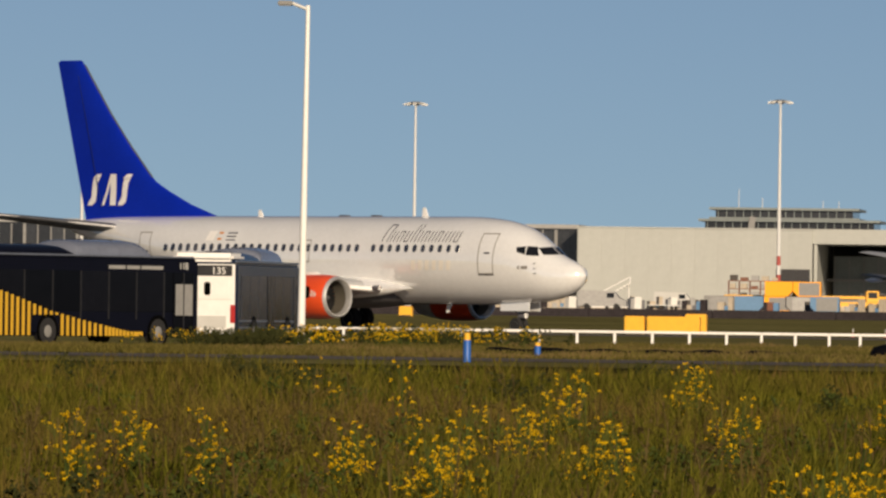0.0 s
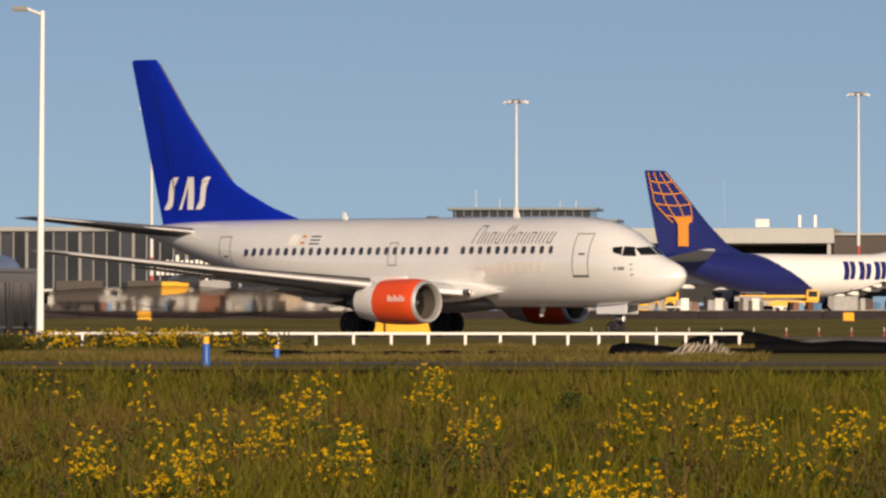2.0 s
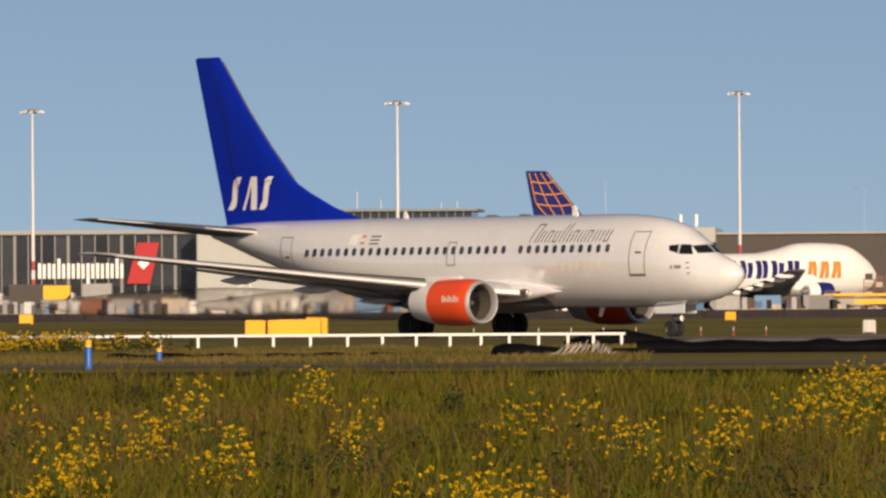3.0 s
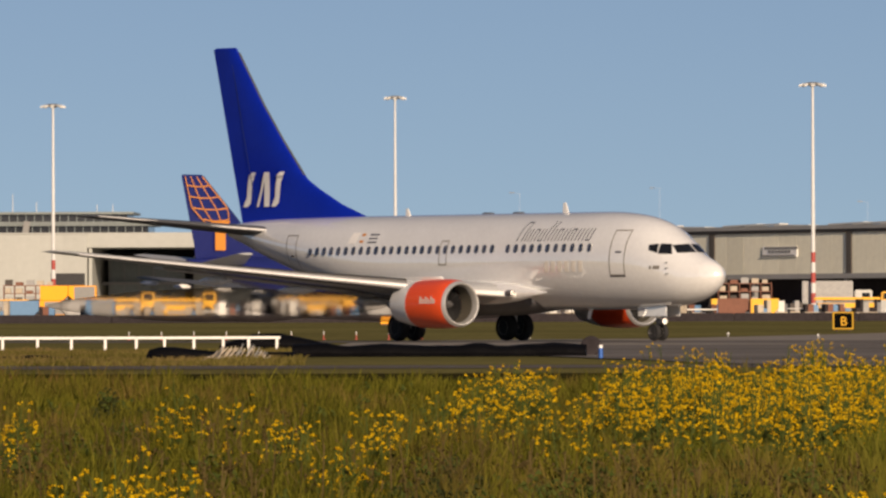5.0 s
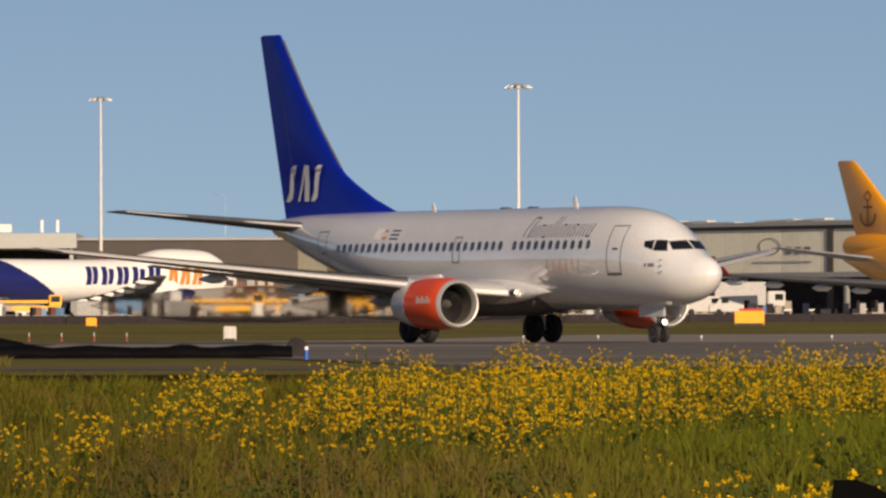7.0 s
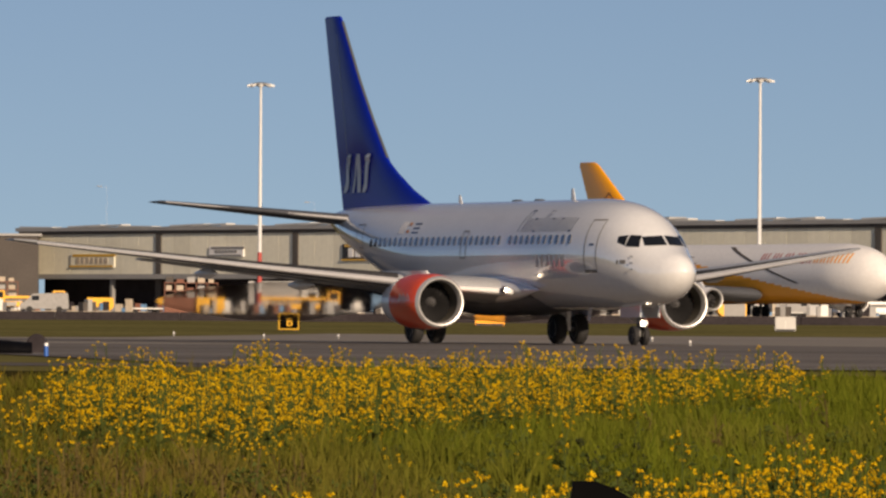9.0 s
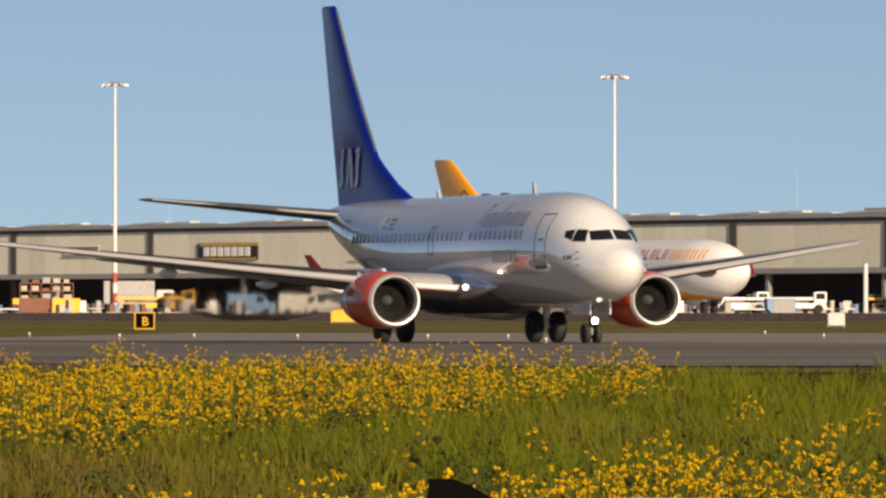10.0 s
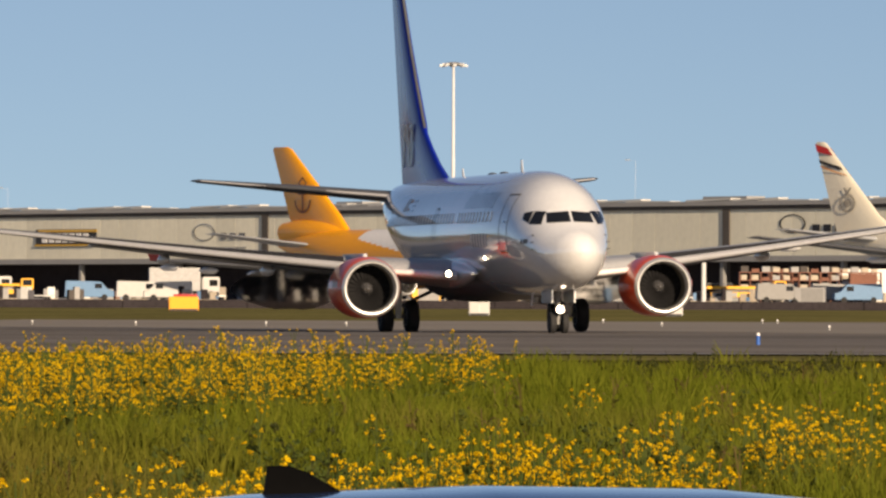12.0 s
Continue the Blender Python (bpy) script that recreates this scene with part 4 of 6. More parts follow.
for s in (-1, 1):
    for za, zb, h, key in ((15.95, 15.5, 0.85, "redsign"), (14.7, 13.9, 0.40, "dark"), (14.3, 13.3, 0.16, "gold")):
        bm = bmesh.new()

        def rib(k, z):
            le, te = -49.6 - (z - 9) * 1.051, -56.8 - (z - 9) * 0.346
            return Vector((te + (le - te) * k, s * (0.5 - (z - 9) * 0.034), z))
        patch(bm, ((0.06, za), (0.94, zb), (0.94, zb + h), (0.06, za + h)), rib, 6, 1)
        part("fin_stripe", bm, M[key], wfin, "coloured stripe on the fin")
    bm = bmesh.new()
    for i in range(20):
        a0, a1 = 2 * math.pi * i / 20, 2 * math.pi * (i + 0.75) / 20
        for r0, r1 in ((1.0, 0.72), (0.45, 0.0)):
            bm.faces.new([bm.verts.new((-54.2 + 1.25 * r * math.cos(a), s * 0.46, 10.4 + r * math.sin(a))) for r, a in ((r0, a0), (r0, a1), (r1 + 0.01, a1), (r1 + 0.01, a0))])
    for u in (-1, 1):
        bm.faces.new([bm.verts.new((-54.2 + u * p, s * 0.465, 10.4 + q)) for p, q in ((0.1, 0.9), (0.6, 1.6), (0.4, 1.7), (0.0, 1.1))])
    part("crest", bm, M["seam"], wfin, "brownish round crest shape")


# ---- buildings along the apron ----
def building(name, label, m, w, d, z1, wall, roof, z0=-0.5, over=0.5, roof_t=0.6):
    """A long shed: local x along its front, y to its back."""
    b = thing(name, label, "building", m)
    part("wall", boxed(0, w, 0, d, z0, z1), wall, b)
    part("roof", boxed(-over, w + over, -over, d + over, z1, z1 + roof_t), roof, b)
    return b


def facing(x0, y0, x1, y1, z):
    return pose(x0, y0, z, 0, 0, math.degrees(math.atan2(y1 - y0, x1 - x0)))


def glass_office():
    x0, x1, y, z = -212.0, -112.5, 1258.0, 2.2
    b = building("terminal_office", "dark glazed office block with pale vertical mullions", facing(x0, y, x1, y, z), x1 - x0, 40, 11.9, M["glassgrey"], M["greyroof"], over=0.2)
    bm = boxed(-0.09, 0.09, -0.25, 0.0, 2.8, 11.7)
    me = mesh_of("mullion", bm, M["mullion"])
    bm = boxed(0.03, 1.93, -0.06, -0.004, 4.2, 11.5)
    mp = mesh_of("glass_panel", bm, M["glassgrey"])
    n = 0
    x = 0.3
    while x < x1 - x0 - 1.6:
        o = new("mullion", me)
        o.parent = b
        o.matrix_basis = Matrix.Translation((x, 0, 0)) @ Matrix.Diagonal((2.4 if n % 4 == 0 else 1, 1.6 if n % 4 == 0 else 1, 1, 1))
        o = new("glass_panel", mp)
        o.parent = b
        o.matrix_basis = Matrix.Translation((x, 0, 0))
        n += 1
        x += 2.0
    part("plinth", boxed(0, x1 - x0, -0.5, 0, 0, 2.8), M["brown"], b)
    # white sign shapes and a red board
    sg = thing("wall_sign", "white bar sign with a red tilted board on the office front", "sign", pose(0, y - 0.55, z))
    for i in range(9):
        xx = -136.2 + i * 1.45
        bm = bmesh.new()
        box(bm, xx, xx + 0.45, -0.2, 0.2, 5.3 - (0.8 if i == 5 else 0), 7.6 + (0.7 if i in (2, 8) else 0), 0.05)
        box(bm, xx + 0.70, xx + 1.15, -0.2, 0.2, 5.3, 7.5, 0.05)
        part("sign_shape", bm, M["white"], sg)
    bm = bmesh.new()
    vs = [bm.verts.new(p) for p in ((-122.9, -0.3, 4.5), (-119.4, -0.3, 4.5), (-118.0, -0.3, 10.6), (-121.3, -0.3, 10.6), (-122.9, 0.1, 4.5), (-119.4, 0.1, 4.5), (-118.0, 0.1, 10.6), (-121.3, 0.1, 10.6))]
    for f in ((0, 1, 2, 3), (7, 6, 5, 4), (0, 4, 5, 1), (1, 5, 6, 2), (2, 6, 7, 3), (3, 7, 4, 0)):
        bm.faces.new([vs[i] for i in f])
    part("sign_board", bm, M["redsign"], sg, "tilted red board")
    part("sign_emblem", turned([(-0.36, 0.9), (-0.31, 0.9)], "y", 4, (-120.4, 0, 7.5)), M["white"], sg, "white emblem shape")


glass_office()


def grey_hangar():
    y, z = 1250.0, 2.2
    xa, xb, xc = -111.8, -77.0, -35.6
    b = building("hangar", "pale beige metal hangar with a dark open bay", facing(xa, y, xb, y, z), xb - xa, 60, 12.0, M["beige"], M["beige"], over=0.15, roof_t=0.2)
    me = mesh_of("wall_panel", boxed(0.005, 3.445, -0.12, 0, 0.0, 11.9), M["beige"])
    for i in range(10):
        o = new("wall_panel", me)
        o.parent = b
        o.matrix_basis = Matrix.Translation((0.15 + 3.45 * i, 0, 0))
    part("side_door", boxed(29.5, 34.5, -0.25, -0.121, 3.6, 6.2), M["dark"], b)
    w = xc - xb - 0.2
    c = thing("hangar_bay", "deep dark open hangar bay under a light roof band", "building", facing(xb + 0.2, y + 1, xc, y + 1, z))
    # dark brown instead of beige paints extra shade into the bay
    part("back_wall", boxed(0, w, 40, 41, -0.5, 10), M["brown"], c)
    part("side_wall", boxed(0, 0.5, 0, 39.99, -0.5, 9.99), M["beige"], c)
    part("side_wall", boxed(w - 0.5, w, 0, 39.99, -0.5, 9.99), M["beige"], c)
    part("floor_slab", boxed(0.51, w - 0.51, 0, 39.9, -0.5, -0.05), M["concrete"], c)
    part("roof", boxed(-0.2, w + 0.5, -0.4, 42, 10, 12.2), M["beige"], c, "pale deep roof band")
    part("inner_wall", boxed(14, 24, 30, 30.4, 0, 9.0), M["beige"], c)
    part("inner_glazing", boxed(1.5, 13, 24, 24.2, 2.0, 8.4), M["tower"], c, "green-grey glazing")
    part("inner_floor", boxed(0.6, 13.5, 23.0, 38, 4.6, 5.0), M["mullion"], c)
    for i in range(6):
        part("glazing_bar", boxed(1.6 + i * 2.2, 1.75 + i * 2.2, 23.8, 23.99, 2.0, 8.4), M["mullion"], c)
    part("roof_unit", boxed(30, 32, 4, 6, 12.4, 13.6), M["galv"], c)
    for x in (36.5, 38.8):
        part("chimney", turned([(12.4, 0.25), (14.2, 0.25)], "z", 12, (x, 3, 0)), M["white"], c)


grey_hangar()


def control_block():
    y, z = 1600.0, 3.0
    b = building("glass_terminal", "grey-green glazed terminal block with stepped roof", pose(-121, y, z), 36, 30, 13.6, M["tower"], M["tower"], roof_t=0.3)
    for k, (a, c, z0, z1) in enumerate(((2, 34, 13.9, 16.8), (4, 30, 16.9, 19.0))):
        part("storey", boxed(a, c, 1, 24, z0 + 0.4, z1 - 0.3), M["glassgrey"], b)
        part("roof_slab", boxed(a - 1.2, c + 1.2, 0, 25, z1 - 0.3, z1 + 0.15), M["tower"], b)
        part("floor_slab", boxed(a - 1.2, c + 1.2, 0, 25, z0, z0 + 0.4), M["tower"], b)
        for i in range(int((c - a) / 1.6)):
            part("window_bar", boxed(a + 0.4 + i * 1.6, a + 0.55 + i * 1.6, 0.8, 1.0, z0 + 0.4, z1 - 0.3), M["tower"], b)
    for x in (8, 12.5, 24, 27):
        part("aerial", turned([(19, 0.08), (20.6 + (x % 3), 0.05)], "z", 6, (x, 6, 0)), M["galv"], b)
    bm = bmesh.new()
    box(bm, 8, 9.2, -0.4, 0.4, 13.5, 18.8, 0.1, m=Matrix.Rotation(radians(8), 4, "Y"))
    part("stair_tower", bm, M["mullion"], b)
    c = building("low_wing", "low dark terminal wing", pose(-85, y, z), 22, 30, 14.4, M["tower"], M["greyroof"], roof_t=0.3)
    part("parapet", boxed(0, 22, -0.7, -0.5, 14.0, 15.0), M["tower"], c)


control_block()
building("brown_hangar", "long dark brown hangar with a low roof", facing(-36.3, 1256, -2.5, 1256, 2.2), 33.8, 40, 11.2, M["brown"], M["greyroof"], roof_t=0.35)


def warehouse():
    xa, ya, xb, yb = -5.0, 1273.0, 175.0, 985.0
    L = math.hypot(xb - xa, yb - ya)
    b = thing("cargo_warehouse", "long beige cargo warehouse over a dark open loading dock", "building", facing(xa, ya, xb, yb, 2.2))
    # the wall's near-black colour stands in for shade under the canopy
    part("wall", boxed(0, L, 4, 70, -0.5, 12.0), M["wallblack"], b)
    part("upper_wall", boxed(0, L, 0, 3.99, 5.6, 11.5), M["panel2"], b)
    part("canopy", boxed(-1, L, -2.0, 3.99, 4.9, 5.59), M["greyroof"], b, "grey canopy over the dock")
    part("gutter", boxed(-1, L, -0.6, 70, 12.0, 12.55), M["greyroof"], b)
    part("fascia", boxed(-0.5, L, -0.35, 3.99, 11.51, 11.99), M["brown"], b)
    me = mesh_of("wall_panel", boxed(0.03, 4.62, -0.10, 0, 5.62, 11.45), M["panel2"])
    mr = mesh_of("roof_sheet", boxed(0, 9.2, 0, 1.6, 0, 0.22), M["lightband"])
    n = int(L / 4.65)
    for i in range(n):
        o = new("wall_panel", me)
        o.parent = b
        o.matrix_basis = Matrix.Translation((4.65 * i, 0, 0))
        if i % 2 == 0:
            o = new("roof_sheet", mr)
            o.parent = b
            o.matrix_basis = Matrix.Translation((4.65 * i + 1.2 * math.sin(i), -0.5 + (i % 3), 12.56)) @ Matrix.Rotation(radians(-1.2 if i % 3 else 0.8), 4, "Y")
    # pillars stand at fixed bays along the wall
    for mil in (12.27, 28.4, 61.0, 97.4, 115.8):
        # where the line of the wall crosses this bearing
        k = (mil / 1000 * ya - xa) / ((xb - xa) - mil / 1000 * (yb - ya))
        part("pillar", boxed(k * L - 0.7, k * L + 0.7, -0.3, -0.101, 0, 11.5), M["brown"], b)
    for k in range(14):
        part("dock_column", boxed(k * 24 + 3, k * 24 + 3.6, -1.5, -0.9, 0, 4.9), M["mullion"], b)
    for s0, z0, w in ((150, 12.8, 6), (230, 12.8, 9), (300, 12.8, 7)):
        part("roof_unit", boxed(s0, s0 + w, 6, 9, z0 - 0.3, z0 + 0.5), M["greyroof"], b)
    # boards on the upper wall: bearing in mils, width, colours
    for mil, wd, z0, z1, face, edge, bar, label in ((34.0, 15, 7.4, 9.8, "dark", "busyellow", "white", "yellow-edged black board with white bars on the warehouse"),
                                                    (2.0, 12, 6.6, 8.6, "panel2", "busyellow", "tan", "pale board between two yellow strips on the warehouse"),
                                                    (18.3, 9, 8.1, 9.6, "white", "mullion", "mullion", "small white board with dark edges on the warehouse")):
        k = (mil / 1000 * ya - xa) / ((xb - xa) - mil / 1000 * (yb - ya))
        sg = thing("company_board", label, "sign", b.matrix_basis @ Matrix.Translation((k * L, -0.2, 0)))
        part("board", boxed(0, wd, -0.1, 0.08, z0, z1), M[face], sg)
        part("border", boxed(-0.3, wd - 0.5, -0.16, -0.101, z0 + 0.05, z0 + 0.3), M[edge], sg)
        part("border", boxed(0.6, wd + 0.3, -0.16, -0.101, z1 - 0.4, z1 - 0.05), M[edge], sg)
        for i in range(7):
            x = 1.6 + i * (wd - 3) / 7
            part("bar_shape", boxed(x, x + (wd - 3) / 9.5, -0.17, -0.101, z0 + 0.55, z1 - 0.55), M[bar], sg)
    for mil, key, cz, label in ((51.3, "letter", 9.2, "faded grey ring emblem with bars on the warehouse"), (120.7, "dark", 9.6, "black ring emblem with thin bars on the warehouse")):
        k = (mil / 1000 * ya - xa) / ((xb - xa) - mil / 1000 * (yb - ya))
        sg = thing("company_emblem", label, "sign", b.matrix_basis @ Matrix.Translation((k * L, -0.2, 0)))
        bm = bmesh.new()
        for i in range(20):
            a0, a1 = 2 * math.pi * i / 20, 2 * math.pi * (i + 1) / 20
            q = [(5 + 2.2 * r * math.cos(a), cz + r * math.sin(a)) for r, a in ((1.2, a0), (1.2, a1), (1.05, a1), (1.05, a0))]
            bm.faces.new([bm.verts.new((x, 0, z)) for x, z in q])
        part("ring", bm, M[key], sg)
        for i in range(3):
            part("bar_shape", boxed(9.0 + i * 2.2, 10.4 + i * 2.2, -0.05, 0.05, cz - 1.0, cz - 0.1), M[key], sg)
        part("bar_shape", boxed(1, 15, -0.05, 0.05, cz - 2.2, cz - 2.05), M[key], sg)

warehouse()


# ---- light masts ----
def light_mast():
    m = thing("light_mast", "tall slender apron light mast with a flat lamp crown", "light mast", group="apron masts")
    part("pole", turned([(0, 0.30), (15, 0.22), (29.2, 0.14)], "z", 14), M["polewhite"], m, "pale steel pole", smooth=True)
    for i in range(6):
        z = 1.2 + i * 1.25
        r = 0.31 - z * 0.0053 + 0.01
        part("paint_band", turned([(z, r), (z + 1.25, r - 0.008)], "z", 14, cap=False), M["polered" if i % 2 else "polewhite"], m)
    part("crown", turned([(29.0, 0.3), (29.2, 1.1), (29.35, 1.15), (29.5, 0.4)], "z", 16), M["mullion"], m)
    for i in range(8):
        a = 2 * math.pi * i / 8
        bm = bmesh.new()
        box(bm, -0.35, 0.35, -0.25, 0.25, -0.12, 0.12, 0.04, m=Matrix.Translation((1.35 * math.cos(a), 1.35 * math.sin(a), 29.15)) @ Matrix.Rotation(a, 4, "Z") @ Matrix.Rotation(radians(20), 4, "Y"))
        part("floodlight", bm, M["galv"], m)
    return m


mast = light_mast()
spots = [(-177.0, 1190, 1.19), (-126.0, 1157, 1.157), (-73.9, 1127, 1.12), (-31.35, 1245, 1.085), (24.97, 1038, 1.038), (83.2, 1001, 1.0)]
for i, (x, y, k) in enumerate(spots):
    mm = pose(x, y, 0.7) if y < 1200 else pose(x, y, 2.3) @ Matrix.Diagonal((1, 1, k, 1))
    if i == 0:
        mast.matrix_basis = mm
    else:
        copy_thing(mast, mm)


def road_lamp(label, h, arm, m, r=0.09, group=""):
    t = thing("street_lamp", label, "street lamp", m, group=group)
    part("pole", turned([(0, r * 1.35), (h * 0.3, r * 1.15), (h, r * 0.7)], "z", 12), M["lampwhite"], t, smooth=True)
    bm = bmesh.new()
    tube(bm, (0, 0, h - 0.1), (-arm * 0.55, 0, h + 0.05), r * 0.55)
    part("arm", bm, M["galv"], t)
    bm = boxed(-arm, -arm * 0.5, -0.12, 0.12, h - 0.02, h + 0.10, 0.03)
    part("lantern", bm, M["mullion"], t, "flat grey lantern")
    return t


road_lamp("tall white street lamp with a short flat arm", 8.1, 0.72, pose(-24.45, 200, -0.04, 0, 0.45, 0), 0.072)
far_lamp = None
for mil, d, h in ((-41.0, 1300, 20.0), (-10.5, 1300, 18.5), (6.0, 1320, 19.5), (30.5, 1300, 17.0), (63.5, 1290, 20.2), (104.8, 1280, 21.4)):
    x, y = away(mil, d)
    if far_lamp is None:
        far_lamp = road_lamp("thin distant road lamp behind the sheds", 20.0, 1.6, pose(x, y, 2.3), 0.014, "distant lamps")
    else:
        copy_thing(far_lamp, pose(x, y, 2.3 + h - 20))


# ---- buses on the airport road ----
def bus(name, label, m, side_m, rear_m, striped, wheels=(-2.7, -9.0)):
    """A low-floor city bus, nose to +x, 12 m long, 2.55 m wide."""
    b = thing(name, label, "bus", m)
    bm = boxed(-12, 0, -1.275, 1.275, 0.32, 2.98)
    bmesh.ops.bevel(bm, geom=[e for e in bm.edges if e.calc_length() > 2], offset=0.12, segments=3, affect="EDGES")
    part("body", bm, side_m, b, smooth=True)
    part("rear_panel", boxed(-12.05, -12.0, -1.2, 1.2, 0.42, 2.9, 0.02), rear_m, b)
    part("windscreen", boxed(-0.01, 0.03, -1.15, 1.15, 1.0, 2.75, 0.01), M["glass"], b)
    part("side_glass", boxed(-11.2, -0.5, 1.272, 1.29, 1.15, 2.45), M["busglass"], b)
    pane_m = M["busglass"] if striped else M["buspane"]
    for i in range(7):
        x = -11.2 + i * 1.53
        part("side_window", boxed(x + 0.04, x + 1.49, -1.29, -1.274, 1.15 if striped else 0.75, 2.5, 0.006), pane_m, b, "dark side window")
        part("window_post", boxed(x - 0.035, x + 0.035, -1.296, -1.274, 0.9, 2.5), M["dark"], b)
    for x, w in ((-0.95, 1.15),) if striped else ((-0.95, 1.15), (-5.9, 1.2)):
        d = part("passenger_door", boxed(x - w / 2, x + w / 2, -1.31, -1.297, 0.4, 2.5, 0.005), pane_m, b)
        part("door_post", boxed(x - 0.03, x + 0.03, -1.325, -1.311, 0.4, 2.5), M["dark"], d)
        if striped:
            part("door_glass", boxed(x - 0.45, x + 0.5, -1.318, -1.3105, 1.05, 2.1), M["palegrey"], d, "pale glass of the front door")
    part("roof_rail", boxed(-11.8, -0.3, -1.24, -1.16, 2.981, 3.04), M["busroof"], b)
    # roof equipment
    for x0, x1, h, key in ((-11.6, -6.6, 0.38, side_m), (-6.6, -2.4, 0.58, M["domegrey"])):
        loops = []
        for u, k in ((0, 0.12), (0.02, 0.6), (0.05, 0.85), (0.10, 0.95), (0.5, 0.98), (0.80, 1.02), (0.90, 0.95), (0.97, 0.55), (1, 0.12)):
            xx = x0 + (x1 - x0) * u
            loops.append([(xx, 1.05 * math.cos(math.pi * j / 12), 2.975 + h * k * math.sin(math.pi * j / 12) ** 0.55) for j in range(13)])
        bm = bmesh.new()
        rings(bm, loops)
        for dx in (0.3, 0.7):
            xx = x0 + (x1 - x0) * dx
            part("housing_seam", boxed(xx, xx + 0.05, -0.3, 0.3, 2.98 + h - 0.02, 2.98 + h + 0.012), M["dark"], b)
        part("roof_unit", bm, key, b, "rounded roof housing", smooth=True)
    for x in wheels:
        for s in (-1, 1):
            w = part("wheel", turned([(-0.15, 0.34), (-0.15, 0.44), (-0.1, 0.48), (0.1, 0.48), (0.15, 0.44), (0.15, 0.34)], "y", 22, (x, s * 1.16, 0.48)), M["tyre"], b, smooth=True)
            part("rim", turned([(-0.16, 0.10), (-0.12, 0.3), (0.12, 0.3), (0.16, 0.10)], "y", 16, (x, s * 1.17, 0.48)), M["mullion"], w)
            part("wheel_arch", turned([(-0.02, 0.56), (0.0, 0.56)], "y", 20, (x, s * 1.285, 0.5)), M["blackplastic"], b)
    for s in (-1, 1):
        part("mirror", boxed(0.1, 0.28, s * 1.45 - 0.1, s * 1.45 + 0.1, 1.75, 2.2, 0.04), M["blackplastic"], b)
    if striped:
        def crest(x):
            return float(np.interp(x, [-12, -10.7, -8.3, -6.5, -4.1, -2.0], [2.0, 1.75, 1.15, 0.85, 0.5, 0.42]))
        x = -11.9
        while x < -1.6:
            w = 0.15 if x < -3.8 else 0.5
            low = 0.34 if all(abs(x + w / 2 - q) > 0.75 for q in wheels) else 1.02
            if crest(x) > low + 0.04:
                part("yellow_stripe", boxed(x, x + w, -1.305, -1.2965, low, crest(x)), M["busyellow"], b)
            x += w + (0.15 if x < -5.5 else 0.05 if x < -3.8 else 0.02)
        for x, w in ((-5.1, 0.9), (-4.1, 0.7), (-3.3, 1.2)):
            part("white_bar", boxed(x, x + w, -1.3, -1.28, 2.58, 2.70), M["greyroof"], b)
    return b


def writing(text, size, material, parent, m, depth=0.005):
    c = bpy.data.curves.new("number", "FONT")
    c.body, c.size, c.extrude, c.align_x = text, size, depth, "CENTER"
    tmp = bpy.data.objects.new("tmp_text", c)
    scene.collection.objects.link(tmp)
    me = bpy.data.meshes.new_from_object(tmp)
    bpy.data.objects.remove(tmp)
    me.materials.clear()
    me.materials.append(material)
    ob = new("number", me)
    ob.parent = parent
    ob.matrix_basis = m
    return ob


dark_bus = bus("city_bus", "dark navy city bus with yellow stripes standing on the road", pose(-39.35, 285.0, -0.42, 0, 0, 61), M["busnavy"], M["busnavy"], True, (-2.35, -8.4))
writing("118", 0.34, M["galv"], dark_bus, pose(-0.95, -1.30, 2.60, 90, 0, 0))
white_bus = bus("city_bus", "city bus with white back and blue-grey side behind another bus", pose(-39.43, 312.1, -0.42, 0, 0, 86), M["busblue"], M["white"], False)
part("number_display", boxed(-12.08, -12.04, -1.1, 0.75, 2.48, 2.86), M["dark"], white_bus, "black number display")
writing("135", 0.36, M["white"], white_bus, pose(-12.09, -0.62, 2.54, 90, 0, -90))
part("rear_window", boxed(-12.07, -12.052, -1.0, 1.0, 1.72, 2.4, 0.005), M["white"], white_bus, "white-covered rear window")
part("engine_grille", boxed(-12.07, -12.052, -0.9, 0.9, 0.62, 1.05), M["lightband"], white_bus)
part("tail_light", boxed(-12.09, -12.04, -1.22, -1.05, 0.8, 1.45, 0.02), M["redsign"], white_bus, "red tail lamps")
part("back_seam", boxed(-12.06, -12.045, -1.1, 1.1, 1.62, 1.66), M["galv"], white_bus)
for z in (0.9, 1.15):
    part("side_strip", boxed(-11.7, -0.4, -1.302, -1.298, z - 0.3, z - 0.24), M["busroof"], white_bus)
part("roof_pod", boxed(-11.9, -9.8, -1.1, 1.1, 2.98, 3.3, 0.12), M["white"], white_bus, "white roof pod")


# ---- low rail, marker posts, barriers ----
def low_rail():
    us = [-588]
    for g in (50, 45, 52, 52, 50, 55, 60, 60, 62, 66, 66, 67, 67, 68, 69, 70, 70, 70, 70, 60):
        us.append(us[-1] - g)
    f = thing("rail_fence", "low white-painted rail fence on short posts", "fence", pose(0, 0, 0))
    d = 234.0
    me = mesh_of("post", boxed(-0.036, 0.036, -0.036, 0.036, -0.05, 0.36, 0.008), M["white"])
    for u in us:
        o = new("post", me)
        o.parent = f
        o.matrix_basis = pose(u * d / 15000, d, 0.0)
    xs = [u * d / 15000 for u in us]
    for a, b in zip(xs, xs[1:]):
        part("rail", boxed(b + 0.003, a - 0.003 if a != xs[0] else a + 0.1, d - 0.064, d - 0.038, 0.315, 0.385, 0.008), M["white"], f)


low_rail()


